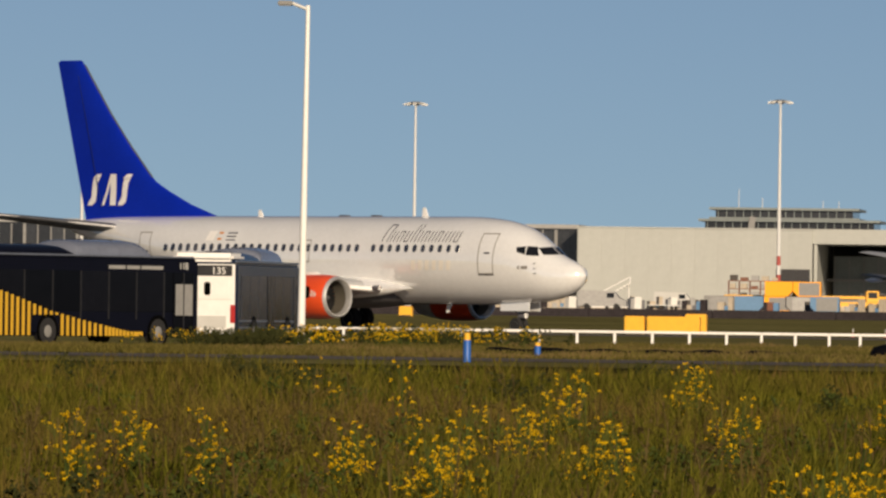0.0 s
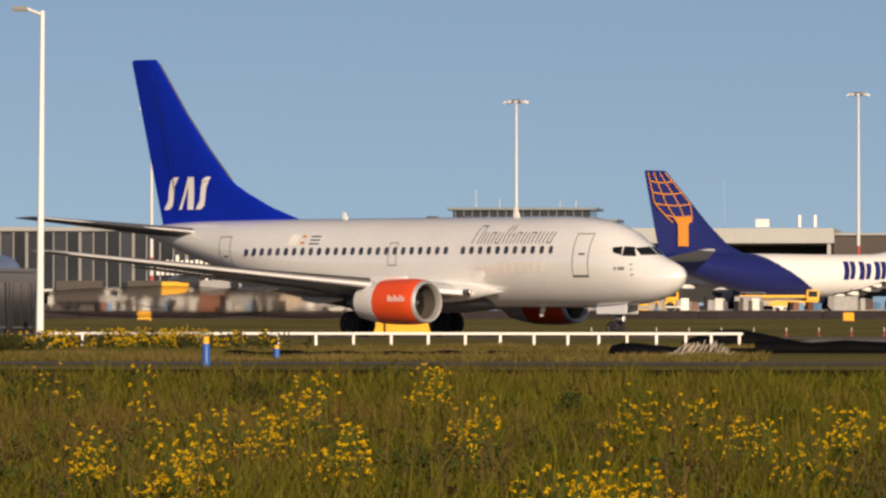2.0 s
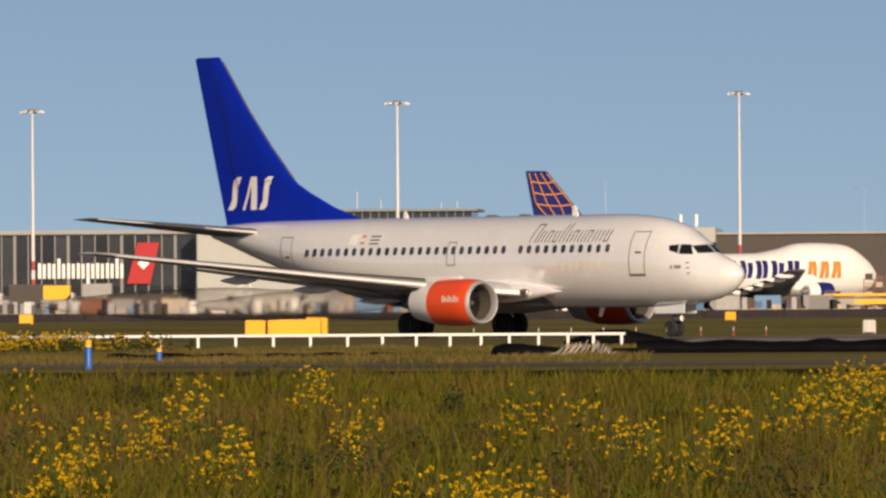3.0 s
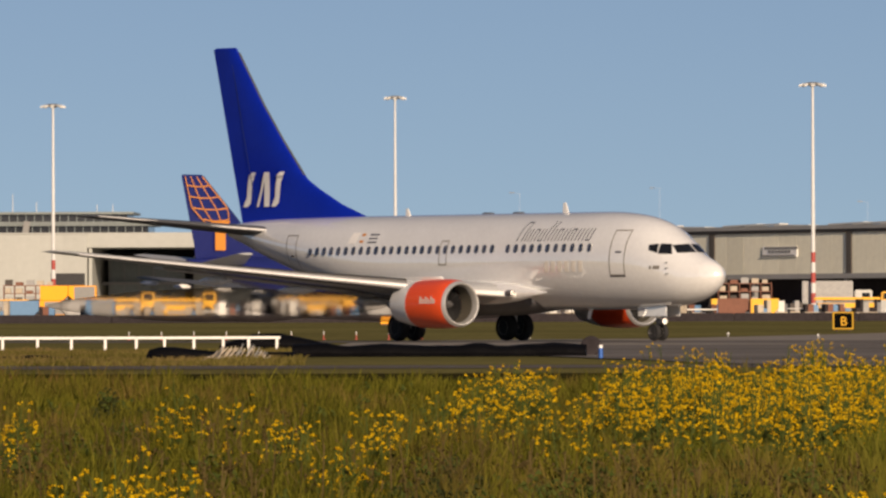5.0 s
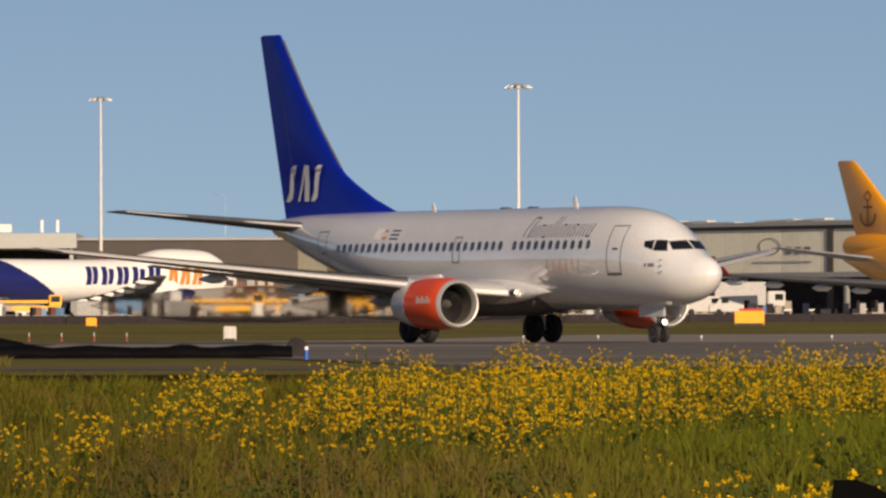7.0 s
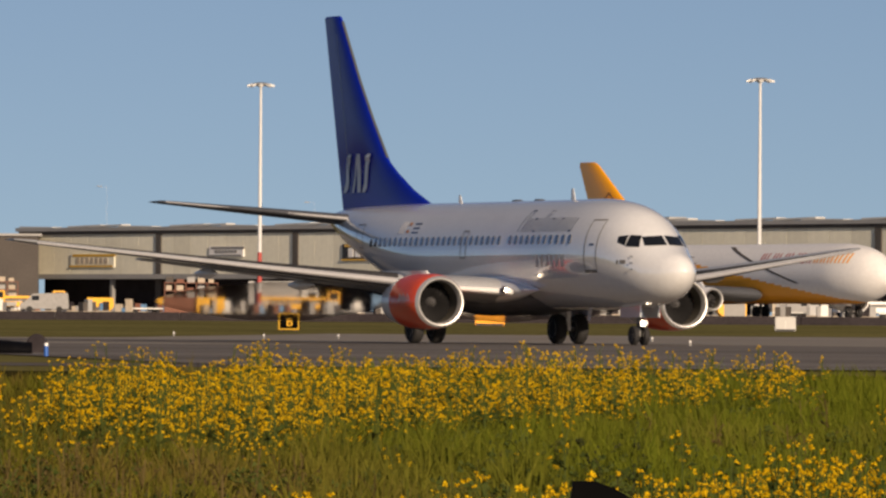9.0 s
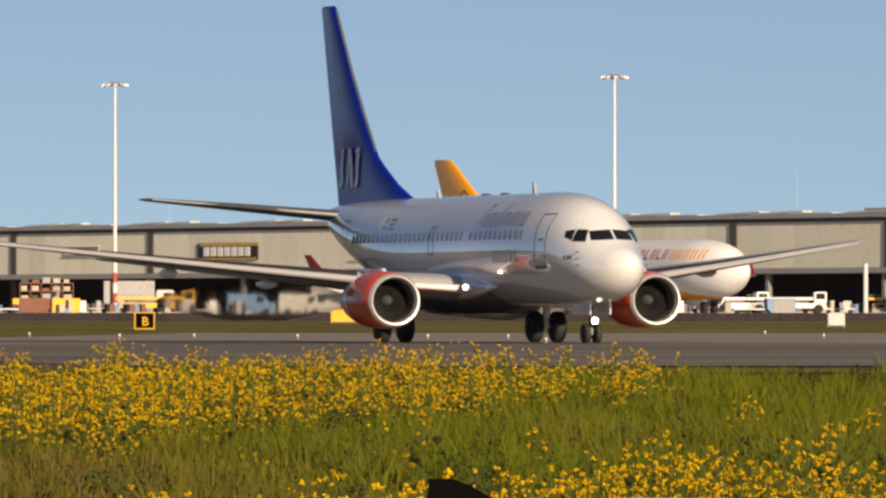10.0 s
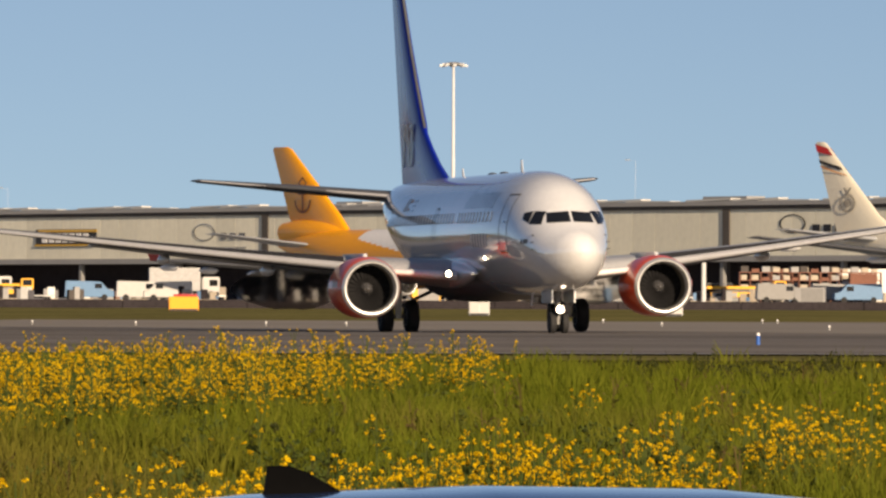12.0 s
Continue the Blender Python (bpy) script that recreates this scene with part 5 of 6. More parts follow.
def marker(h, m, cap="yellow", r=1.0):
    p = thing("marker_post", "short blue plastic marker post with a " + cap + " cap", "post", m, group="marker posts")
    part("post", turned([(-0.02, 0.062 * r), (h * 0.72, 0.058 * r), (h * 0.74, 0.052 * r)], "z", 14), M["bluepost"], p, smooth=True)
    part("cap", turned([(h * 0.74, 0.055 * r), (h * 0.97, 0.05 * r), (h, 0.03 * r)], "z", 14), M[cap], p, cap + " cap", smooth=True)
    return p


marker(0.46, pose(-102.4 * 0.133, 133, 0.0))
marker(0.25, pose(-94.0 * 0.157, 157, 0.0))
x, y = away(-1.3, 172)
marker(0.26, pose(x + 0.05, y, 0.02), "white", 0.75)
x, y = away(119.5, 178)
marker(0.24, pose(x, y, 0.03), "white", 0.7)


def block(name, label, cat, x, y, w, d, h, mats, group=""):
    b = thing(name, label, cat, pose(x, y, level(y)), group=group)
    bm = boxed(-w / 2, w / 2, -d / 2, d / 2, 0, h, 0.04)
    part("body", bm, mats, b)
    part("foot", boxed(-w / 2 + 0.05, w / 2 - 0.05, -d / 2 - 0.03, -d / 2 - 0.001, 0.02, h * 0.16), M["dark"], b)
    return b


for u, w in ((-1237, 0.95), (-1168, 2.5)):
    x, y = away(u / 15, 400)
    block("barrier_block", "yellow painted concrete barrier block", "barrier", x, y, w, 0.9, 0.86, M["yellow"], "yellow barriers")
x, y = away(-1128 / 15, 402)
block("barrier_block", "yellow painted concrete barrier block with a small hump", "barrier", x, y, 1.0, 0.9, 0.98, M["yellow"], "yellow barriers")
x, y = away(-1646 / 15, 505)
block("orange_box", "small orange equipment box on the grass", "box", x, y, 0.8, 0.7, 0.62, M["yellow"])
x, y = away(769 / 15, 500)
ob_ = block("orange_sign", "orange board with a red top beside the taxiway", "sign", x, y, 1.75, 0.35, 0.86, M["orange"])
part("top_strip", boxed(-0.6, 0.8, -0.19, 0.16, 0.86, 1.0), M["redsign"], ob_, "red top strip")
x, y = away(-395 / 15, 500)
block("orange_box", "small orange box on the grass edge", "box", x, y, 0.62, 0.4, 0.55, M["orange"])
for u, v, w in ((-150, 398, 0.6), (1294, 470, 1.15), (1642, 470, 0.95)):
    x, y = away(u / 15, v)
    sb = block("white_board", "weathered white equipment board by the taxiway", "sign", x, y, w, 0.25, 0.68 if v < 420 else 0.82, M["lightband"])
    part("panel_seam", boxed(-0.02, 0.02, -0.14, -0.126, 0.1, 0.6), M["galv"], sb)


def taxi_sign():
    x, y = away(413.6 / 15, 440)
    s = thing("taxiway_sign", "black taxiway sign with yellow border and yellow letter", "sign", pose(x, y, level(y), 0, 0, -6))
    part("board", boxed(-0.57, 0.57, -0.12, 0.12, 0.1, 1.05, 0.02), M["blackplastic"], s)
    for x0, x1, z0, z1 in ((-0.54, 0.54, 0.12, 0.19), (-0.54, 0.54, 0.96, 1.03), (-0.54, -0.47, 0.19, 0.96), (0.47, 0.54, 0.19, 0.96)):
        part("border", boxed(x0, x1, -0.135, -0.121, z0 + 0.002, z1 - 0.002), M["busyellow"], s)
    writing("B", 0.66, M["yellow"], s, pose(0.03, -0.15, 0.32, 90, 0, 0))
    for dx in (-0.35, 0.35):
        part("leg", boxed(dx - 0.04, dx + 0.04, -0.04, 0.04, 0, 0.1), M["dark"], s)


taxi_sign()
# slim red-and-white delineators beyond the taxiway
base = None
for i in range(10):
    x, y = away((-850 + i * 57.5) / 15, 396)
    m = pose(x, y, 0.0)
    if base is None:
        base = thing("delineator", "slim red delineator post with a white band", "post", m, group="delineators")
        part("post", turned([(0, 0.08), (0.03, 0.08), (0.05, 0.028), (0.22, 0.026)], "z", 10), M["polered"], base)
        part("band", turned([(0.22, 0.029), (0.40, 0.027)], "z", 10), M["lightband"], base)
    else:
        copy_thing(base, m)
base = None
for mil, d in ((14.0, 410), (33.4, 400), (61.0, 380), (70.5, 380), (75.0, 300), (101.0, 420), (108.0, 400), (120.0, 420), (121.8, 420), (128.0, 330), (24.6, 395), (45.6, 380)):
    x, y = away(mil, d)
    m = pose(x, y, level(y))
    if base is None:
        base = thing("edge_light", "small white taxiway edge light on a stub", "light", m, group="edge lights")
        part("stub", turned([(0, 0.06), (0.13, 0.045)], "z", 10), M["mullion"], base)
        part("lens", turned([(0.13, 0.045), (0.18, 0.05), (0.21, 0.02)], "z", 10), M["white"], base)
    else:
        copy_thing(base, m)
x, y = away(1694.7 / 15, 560)
pl = thing("white_pole", "plain white pole by the apron road", "pole", pose(x, y, level(y)))
part("pole", turned([(0, 0.16), (3.8, 0.15)], "z", 10), M["polewhite"], pl)


# the dark kerb wall of the apron road
bm = bmesh.new()
for x0 in range(-120, 160, 8):
    box(bm, x0 + 0.01, x0 + 7.99, 545, 546, 0.75, 1.38, 0.05)
tagged(new("apron_wall", mesh_of("apron_wall", bm, M["wallblack"])), "low dark wall along the apron road", "wall", kind="structure")


# ---- black sheeting, pipes and stacked white frames by the fence end ----
def sheeting():
    def lumpy(name, label, pts, r, parent=None):
        t = thing(name, label, "sheeting", pose(0, 0, 0))
        loops = []
        n = 14
        for i, (x, y, k) in enumerate(pts):
            rr = r * k * (1 + 0.18 * noise.noise(Vector((x * 1.7, y * 0.3, 1.0))))
            loops.append([(x + 0.05 * noise.noise(Vector((x, j, 3))), y + 1.6 * rr * math.cos(2 * math.pi * j / n), max(0.0, rr * 0.45 + rr * math.sin(2 * math.pi * j / n) * (1 + 0.2 * noise.noise(Vector((x * 2, j * 0.7, 7)))))) for j in range(n)])
        bm = bmesh.new()
        rings(bm, loops)
        part("cover", bm, M["plastic"], t, smooth=True)

    d = 184.0
    lumpy("sheeted_pile", "long heap under black plastic sheeting beside the road", [(u * d / 15000, d, k) for u, k in [(-560 + i * 20, 0.85 + 0.1 * math.sin(i * 0.9)) for i in range(27)]], 0.22)
    d = 172.0
    lumpy("sheeted_pile", "rounded heap under glossy black sheeting", [(u * d / 15000, d, k) for u, k in ((-818, 0.3), (-812, 0.75), (-795, 1.0), (-770, 1.05), (-745, 0.9), (-720, 0.7), (-700, 0.65), (-650, 0.6), (-610, 0.55), (-560, 0.55))], 0.19)
    d = 168.0
    lumpy("sheeted_pile", "flat black sheet strip along the road verge", [(u * d / 15000, d, k) for u, k in [(-1500 + i * 25, 0.8 + 0.2 * math.sin(i * 1.7)) for i in range(23)]], 0.085)
    d = 240.0
    lumpy("sheeted_pile", "sloping black sheet mound behind the rail", [(u * d / 15000, d, k) for u, k in ((-690, 0.3), (-660, 0.7), (-630, 1.0), (-580, 1.05), (-550, 0.85), (-520, 0.55), (-500, 0.35))], 0.30)
    t = thing("tyre", "old black tyre at the end of the sheeted heap", "tyre", pose(-32 * 190 / 15000, 190, 0.0))
    part("tyre_ring", turned([(-0.1, 0.12), (-0.1, 0.2), (-0.06, 0.235), (0.06, 0.235), (0.1, 0.2), (0.1, 0.12)], "y", 20, (0, 0, 0.2)), M["wallblack"], t, smooth=True)
    rnd = random.Random(4)
    f = thing("frame_stack", "tangled stack of weathered white metal frames", "metal frames", pose(-659 * 165 / 15000, 165, 0.0))
    for i in range(46):
        x0 = rnd.uniform(-0.58, 0.58)
        z1 = 0.34 * (1 - (abs(x0) / 0.66) ** 2.5)
        bm = bmesh.new()
        tube(bm, (x0 - rnd.uniform(0.02, 0.14), rnd.uniform(-0.2, 0.2), 0.01), (x0 + rnd.uniform(0.0, 0.14), rnd.uniform(-0.2, 0.2), z1 * rnd.uniform(0.7, 1)), 0.012, 6)
        part("bar", bm, M["tan"] if i % 3 else M["mullion"], f)


sheeting()


# ---- vehicles and freight on the apron ----
def van(m, key, label, box_key=None):
    v = thing("van", label, "van", m)
    bm = bmesh.new()
    side = [(0, 0.35), (0, 1.0), (-0.7, 1.15), (-1.3, 1.95), (-5.0, 2.05), (-5.1, 0.35)]
    loops = [[(x, y, z) for x, z in side] for y in (-0.95, 0.95)]
    rings(bm, loops)
    bmesh.ops.bevel(bm, geom=list(bm.edges), offset=0.06, segments=2, affect="EDGES")
    part("body", bm, M[key], v, smooth=True)
    part("side_window", boxed(-2.0, -1.25, -0.97, 0.97, 1.25, 1.75), M["glass"], v)
    for x in (-1.0, -4.1):
        for s in (-1, 1):
            part("wheel", turned([(-0.1, 0.2), (-0.1, 0.32), (0.1, 0.32), (0.1, 0.2)], "y", 14, (x, s * 0.86, 0.33)), M["tyre"], v)
    return v


def truck(m, key, cab, label):
    v = thing("truck", label, "truck", m)
    part("cargo_box", boxed(-8.6, -2.4, -1.25, 1.25, 1.0, 3.8, 0.05), M[key], v)
    part("cab", boxed(-2.2, 0, -1.2, 1.2, 0.5, 2.7, 0.15), M[cab], v)
    part("windscreen", boxed(-0.06, 0.02, -1.05, 1.05, 1.6, 2.4), M["glass"], v)
    part("side_window", boxed(-1.3, -0.3, -1.22, 1.22, 1.6, 2.35), M["glass"], v)
    part("chassis", boxed(-8.5, -0.2, -0.5, 0.5, 0.55, 0.98), M["dark"], v)
    for x in (-1.1, -6.2, -7.4):
        for s in (-1, 1):
            part("wheel", turned([(-0.15, 0.3), (-0.15, 0.5), (0.15, 0.5), (0.15, 0.3)], "y", 14, (x, s * 1.05, 0.5)), M["tyre"], v)
    return v


def container(m, key, label):
    c = thing("cargo_container", label, "cargo container", m)
    bm = bmesh.new()
    prof = [(-1.55, 0.55), (-1.0, 0.0), (1.5, 0.0), (1.5, 1.62), (-1.55, 1.62)]
    rings(bm, [[(x, y, z) for x, z in prof] for y in (-0.75, 0.75)])
    bmesh.ops.bevel(bm, geom=list(bm.edges), offset=0.03, segments=1, affect="EDGES")
    part("shell", bm, M[key], c)
    part("curtain", boxed(-0.9, 1.35, -0.775, -0.752, 0.12, 1.5), M["mullion" if key != "mullion" else "palegrey"], c)
    return c


def dolly(m):
    d = thing("baggage_cart", "flat dolly with low rails", "cart", m, group="dollies")
    part("deck", boxed(-1.7, 1.7, -0.8, 0.8, 0.42, 0.55, 0.02), M["galv"], d)
    for x in (-1.2, 1.2):
        for s in (-1, 1):
            part("wheel", turned([(-0.06, 0.1), (-0.06, 0.2), (0.06, 0.2), (0.06, 0.1)], "y", 12, (x, s * 0.65, 0.2)), M["tyre"], d)
    return d


def loader(m, key):
    v = thing("cargo_loader", "low cargo loader with a painted deck and small cab", "loader", m)
    part("platform", boxed(-5, 2.4, -1.6, 1.6, 1.45, 1.75, 0.05), M[key], v)
    part("chassis", boxed(-4.6, 3.8, -1.4, 1.4, 0.55, 1.1, 0.05), M[key], v)
    part("cab", boxed(2.5, 3.9, -1.5, 0.2, 1.101, 2.35, 0.08), M[key], v)
    part("cab_window", boxed(2.7, 3.7, -1.52, -1.49, 1.55, 2.2), M["glass"], v)
    part("engine_housing", boxed(-4.4, -1.6, -1.45, -1.401, 0.6, 1.05), M["greyroof"], v)
    for a, b in (((-4, 1.1), (2, 1.45)), ((2, 1.1), (-4, 1.45))):
        for s in (-1.2, 1.2):
            bm = bmesh.new()
            tube(bm, (a[0], s, a[1]), (b[0], s, b[1]), 0.12, 6)
            part("scissor_arm", bm, M["mullion"], v)
    for i in range(4):
        part("rail_post", boxed(-4.9 + i * 0.9, -4.86 + i * 0.9, -1.6, -1.56, 1.75, 2.0), M["mullion"], v)
    part("handrail", boxed(-4.9, -2.1, -1.6, -1.56, 2.0, 2.05), M["mullion"], v)
    for x in (-3.6, 3):
        for s in (-1, 1):
            part("wheel", turned([(-0.2, 0.2), (-0.2, 0.5), (0.2, 0.5), (0.2, 0.2)], "y", 12, (x, s * 1.3, 0.5)), M["tyre"], v)
    return v


def stairs(m):
    s = thing("air_stairs", "white mobile boarding stairs on a chassis", "stairs", m)
    bm = bmesh.new()
    for i in range(12):
        box(bm, -3.2 + i * 0.5, -2.7 + i * 0.5, -0.7, 0.7, 0.6 + i * 0.28, 0.9 + i * 0.28)
    part("flight", bm, M["galv"], s)
    for sd in (-0.75, 0.75):
        bm = bmesh.new()
        tube(bm, (-3.2, sd, 1.7), (2.8, sd, 5.0), 0.06, 6)
        tube(bm, (-3.2, sd, 0.6), (-3.2, sd, 1.7), 0.05, 6)
        tube(bm, (2.8, sd, 3.9), (2.8, sd, 5.0), 0.05, 6)
        part("handrail", bm, M["white"], s)
    part("chassis", boxed(-3.4, 3.2, -0.9, 0.9, 0.3, 0.6), M["white"], s)
    bm = bmesh.new()
    tube(bm, (2.6, 0, 0.6), (2.6, 0, 3.8), 0.16, 8)
    part("support", bm, M["galv"], s)
    return s


def pallet(m, rnd, label):
    """A few crates stacked on a skid."""
    p = thing("freight_pallet", label, "freight", m)
    part("skid", boxed(-0.8, 0.8, -0.6, 0.6, 0, 0.14), M["tan"], p)
    x = -0.78
    while x < 0.5:
        w, h = rnd.uniform(0.35, 0.8), rnd.uniform(0.4, 1.4)
        part("crate", boxed(x, min(0.8, x + w), -0.55, rnd.uniform(0.2, 0.55), 0.141, 0.14 + h, 0.02), M[rnd.choice(("mullion", "greyroof", "brick", "cyan", "brown", "galv", "tan", "brown", "greyroof", "belly", "wallblack"))], p)
        x += w + 0.02
    return p


def apron_goods():
    rnd = random.Random(11)
    kit = {}
    keys = ["mullion", "greyroof", "cyan", "mullion", "tan", "greyroof", "yellow", "greyroof", "brick", "palegrey", "mullion", "greyroof"]
    names = {"white": "white", "galv": "grey metal", "cyan": "light-blue", "tan": "tan", "bluepost": "blue", "yellow": "yellow", "brick": "rust-red", "lightband": "pale grey", "palegrey": "pale grey", "mullion": "dull grey", "greyroof": "dark grey", "brown": "dark brown", "orange": "orange"}

    def put(kind, key, m):
        if (kind, key) in kit:
            return copy_thing(kit[(kind, key)], m)
        if kind == "container":
            o = container(m, key, names[key] + " air-cargo container standing on the apron")
        elif kind == "van":
            o = van(m, key, names[key] + " airport service van parked on the apron")
        elif kind == "truck":
            o = truck(m, key, "lightband", names[key] + " box truck with a pale cab on the apron")
        elif kind == "loader":
            o = loader(m, key)
        elif kind == "cart":
            o = dolly(m)
        else:
            o = stairs(m)
        tagged(o, group=kind + "s on the apron")
        kit[(kind, key)] = o
        return o

    stacks = [pallet(pose(-100.0 + 6 * i, 900 + 4 * i, level(900) + 0.03), rnd, "mixed crates stacked on a wooden skid") for i in range(7)]
    for o in stacks:
        tagged(o, group="pallets on the apron")
    u = -1720.0
    while u < 2180:
        d = rnd.uniform(845, 1000)
        copy_thing(rnd.choice(stacks), pose(u / 15000 * d, d, level(d) + 0.03, 0, 0, rnd.uniform(-30, 30)))
        u += rnd.uniform(14, 44)
    u = -1700.0
    while u < 2150:
        d = rnd.uniform(850, 1010)
        y = d
        x = u / 15000 * d
        z = level(y) + 0.03
        r = rnd.random()
        if r < 0.62:
            put("container", rnd.choice(keys), pose(x, y, z, 0, 0, rnd.choice((0, 180, 8, -12))))
            if rnd.random() < 0.15:
                put("container", rnd.choice(keys), pose(x + 0.2, y, z + 1.64, 0, 0, 180))
        elif r < 0.9:
            put("cart", "galv", pose(x, y, z, 0, 0, rnd.uniform(-25, 25)))
        else:
            put("van", rnd.choice(("lightband", "mullion", "cyan", "greyroof", "palegrey")), pose(x, y, z, 0, 0, rnd.choice((0, 180, 20, 200))))
        u += rnd.uniform(40, 110)
    # a rust-red storage rack behind the containers
    x, y = away(-68.3, 960)
    rack = thing("storage_rack", "rust-red steel storage rack filled with crates", "rack", pose(x, y, level(y) + 0.03))
    for i in range(6):
        part("upright", boxed(-3 + i * 1.2 - 0.05, -3 + i * 1.2 + 0.05, -0.5, 0.5, 0, 3.4), M["brick"], rack)
    for zz in (0.4, 1.4, 2.4, 3.3):
        part("shelf", boxed(-2.94, 2.94, -0.55, 0.55, zz, zz + 0.1), M["brick"], rack)
        for i in range(5):
            part("crate", boxed(-2.85 + i * 1.2, -2.85 + i * 1.2 + rnd.uniform(0.5, 0.9), -0.45, 0.4, zz + 0.101, zz + rnd.uniform(0.4, 0.8)), M[rnd.choice(("tan", "brown", "greyroof", "brick", "gold"))], rack)
    tagged(rack, group="storage racks")
    for mil, d, yaw in ((120.4, 950, 0), (123.8, 955, 4), (127.5, 950, -3), (131.0, 955, 0), (16.0, 960, 0), (-7.5, 965, 0)):
        x, y = away(mil, d)
        copy_thing(rack, pose(x, y, level(y) + 0.03, 0, 0, yaw))
    # larger pieces at their places
    for kind, key, mil, d, yaw in (("loader", "yellow", -58.0, 930, 10), ("loader", "yellow", -50.5, 940, 0), ("loader", "yellow", -66.5, 930, 0), ("loader", "yellow", -10.0, 950, 0), ("loader", "yellow", -3.0, 960, 5), ("loader", "yellow", -34.0, 950, 5),
                                   ("truck", "palegrey", 31.0, 1040, 0), ("container", "yellow", 13.7, 930, 0), ("container", "yellow", 18.3, 930, 180), ("loader", "yellow", 29.4, 950, 0), ("truck", "palegrey", 55.5, 1030, 0),
                                   ("truck", "brown", -104.0, 1120, 0), ("truck", "brick", -120.5, 1120, 0), ("truck", "brown", -112.5, 1120, 0),
                                   ("stair", "white", -85.3, 900, 0), ("container", "orange", -65.6, 925, 0), ("container", "orange", -62.2, 925, 180), ("container", "cyan", -71.5, 905, 0), ("container", "cyan", -69.0, 900, 180), ("container", "cyan", -60.0, 900, 0), ("van", "palegrey", -83.5, 880, 0), ("van", "lightband", 46.5, 880, 180), ("van", "lightband", 49.0, 890, 0), ("van", "cyan", 43.0, 880, 0),
                                   ("loader", "white", 97.0, 930, 10), ("loader", "galv", 104.0, 930, 0), ("van", "mullion", 125.0, 880, 0), ("van", "cyan", 128.5, 880, 180), ("van", "greyroof", 131.5, 885, 0), ("loader", "yellow", 118.5, 930, 0), ("truck", "galv", 138.0, 960, 0)):
        x, y = away(mil, d)
        put(kind, key, pose(x, y, level(y) + 0.03, 0, 0, yaw) @ Matrix.Scale(0.7 if kind == "stair" else 1.0, 4))
        if key == "orange":
            put(kind, key, pose(x + 0.1, y, level(y) + 1.67, 0, 0, 180 - yaw))


apron_goods()


# ---- the parked blue car whose roof edge rises into view ----
def parked_car():
    gz = -1.14
    c = thing("parked_car", "blue parked hatchback with a black roof antenna", "car", pose(1.66, 18.0, gz + 0.0))
    bm = bmesh.new()
    W = 0.86
    prof = [(-1.35, 0.30), (-1.45, 0.75), (-1.30, 0.98), (1.15, 0.98), (2.35, 0.86), (2.55, 0.62), (2.5, 0.30)]
    rings(bm, [[(x, y, z) for x, z in prof] for y in (-W, W)])
    bmesh.ops.bevel(bm, geom=list(bm.edges), offset=0.09, segments=3, affect="EDGES")
    part("body", bm, M["carblue"], c, smooth=True)
    bm = bmesh.new()
    loops = []
    for x, z, w in ((-1.02, 1.36, 0.50), (-0.9, 1.415, 0.55), (-0.6, 1.448, 0.58), (-0.1, 1.468, 0.6), (0.4, 1.462, 0.6), (0.75, 1.43, 0.58), (0.95, 1.38, 0.54)):
        loops.append([(x, w * math.sin(a), z - 0.035 * (1 - math.cos(a * 1.0)) - 0.0) for a in [radians(k) for k in (-90, -60, -30, 0, 30, 60, 90)]] + [(x, w, z - 0.09), (x, -w, z - 0.09)])
    rings(bm, loops)
    part("roof", bm, M["carblue"], c, "glossy blue roof", smooth=True)
    bm = bmesh.new()
    vs_lo = [(-1.28, -0.8, 0.97), (1.6, -0.8, 0.97), (1.6, 0.8, 0.97), (-1.28, 0.8, 0.97)]
    vs_hi = [(-1.0, -0.52, 1.34), (0.93, -0.54, 1.36), (0.93, 0.54, 1.36), (-1.0, 0.52, 1.34)]
    rings(bm, [vs_lo, vs_hi])
    part("glasshouse", bm, M["glass"], c, "dark window band")
    for x in (-0.85, 1.75):
        for s in (-1, 1):
            w = part("wheel", turned([(-0.1, 0.2), (-0.1, 0.29), (-0.07, 0.31), (0.07, 0.31), (0.1, 0.29), (0.1, 0.2)], "y", 22, (x, s * 0.80, 0.31)), M["tyre"], c, smooth=True)
            part("rim", turned([(-0.09, 0.05), (-0.06, 0.2), (0.06, 0.2), (0.09, 0.05)], "y", 16, (x, s * 0.81, 0.31)), M["silver"], w)
    bm = bmesh.new()
    loops = []
    for z, x0, x1, w in ((1.435, -0.57, -0.37, 0.034), (1.455, -0.565, -0.40, 0.03), (1.475, -0.562, -0.435, 0.022), (1.495, -0.56, -0.47, 0.014), (1.51, -0.558, -0.51, 0.007)):
        loops.append([(x0, -w, z), (x0, w, z), ((x0 + x1) / 2, w, z), (x1, w * 0.3, z), (x1, -w * 0.3, z), ((x0 + x1) / 2, -w, z)])
    rings(bm, loops)
    part("fin_antenna", bm, M["blackplastic"], c, "black fin antenna", smooth=True)


parked_car()


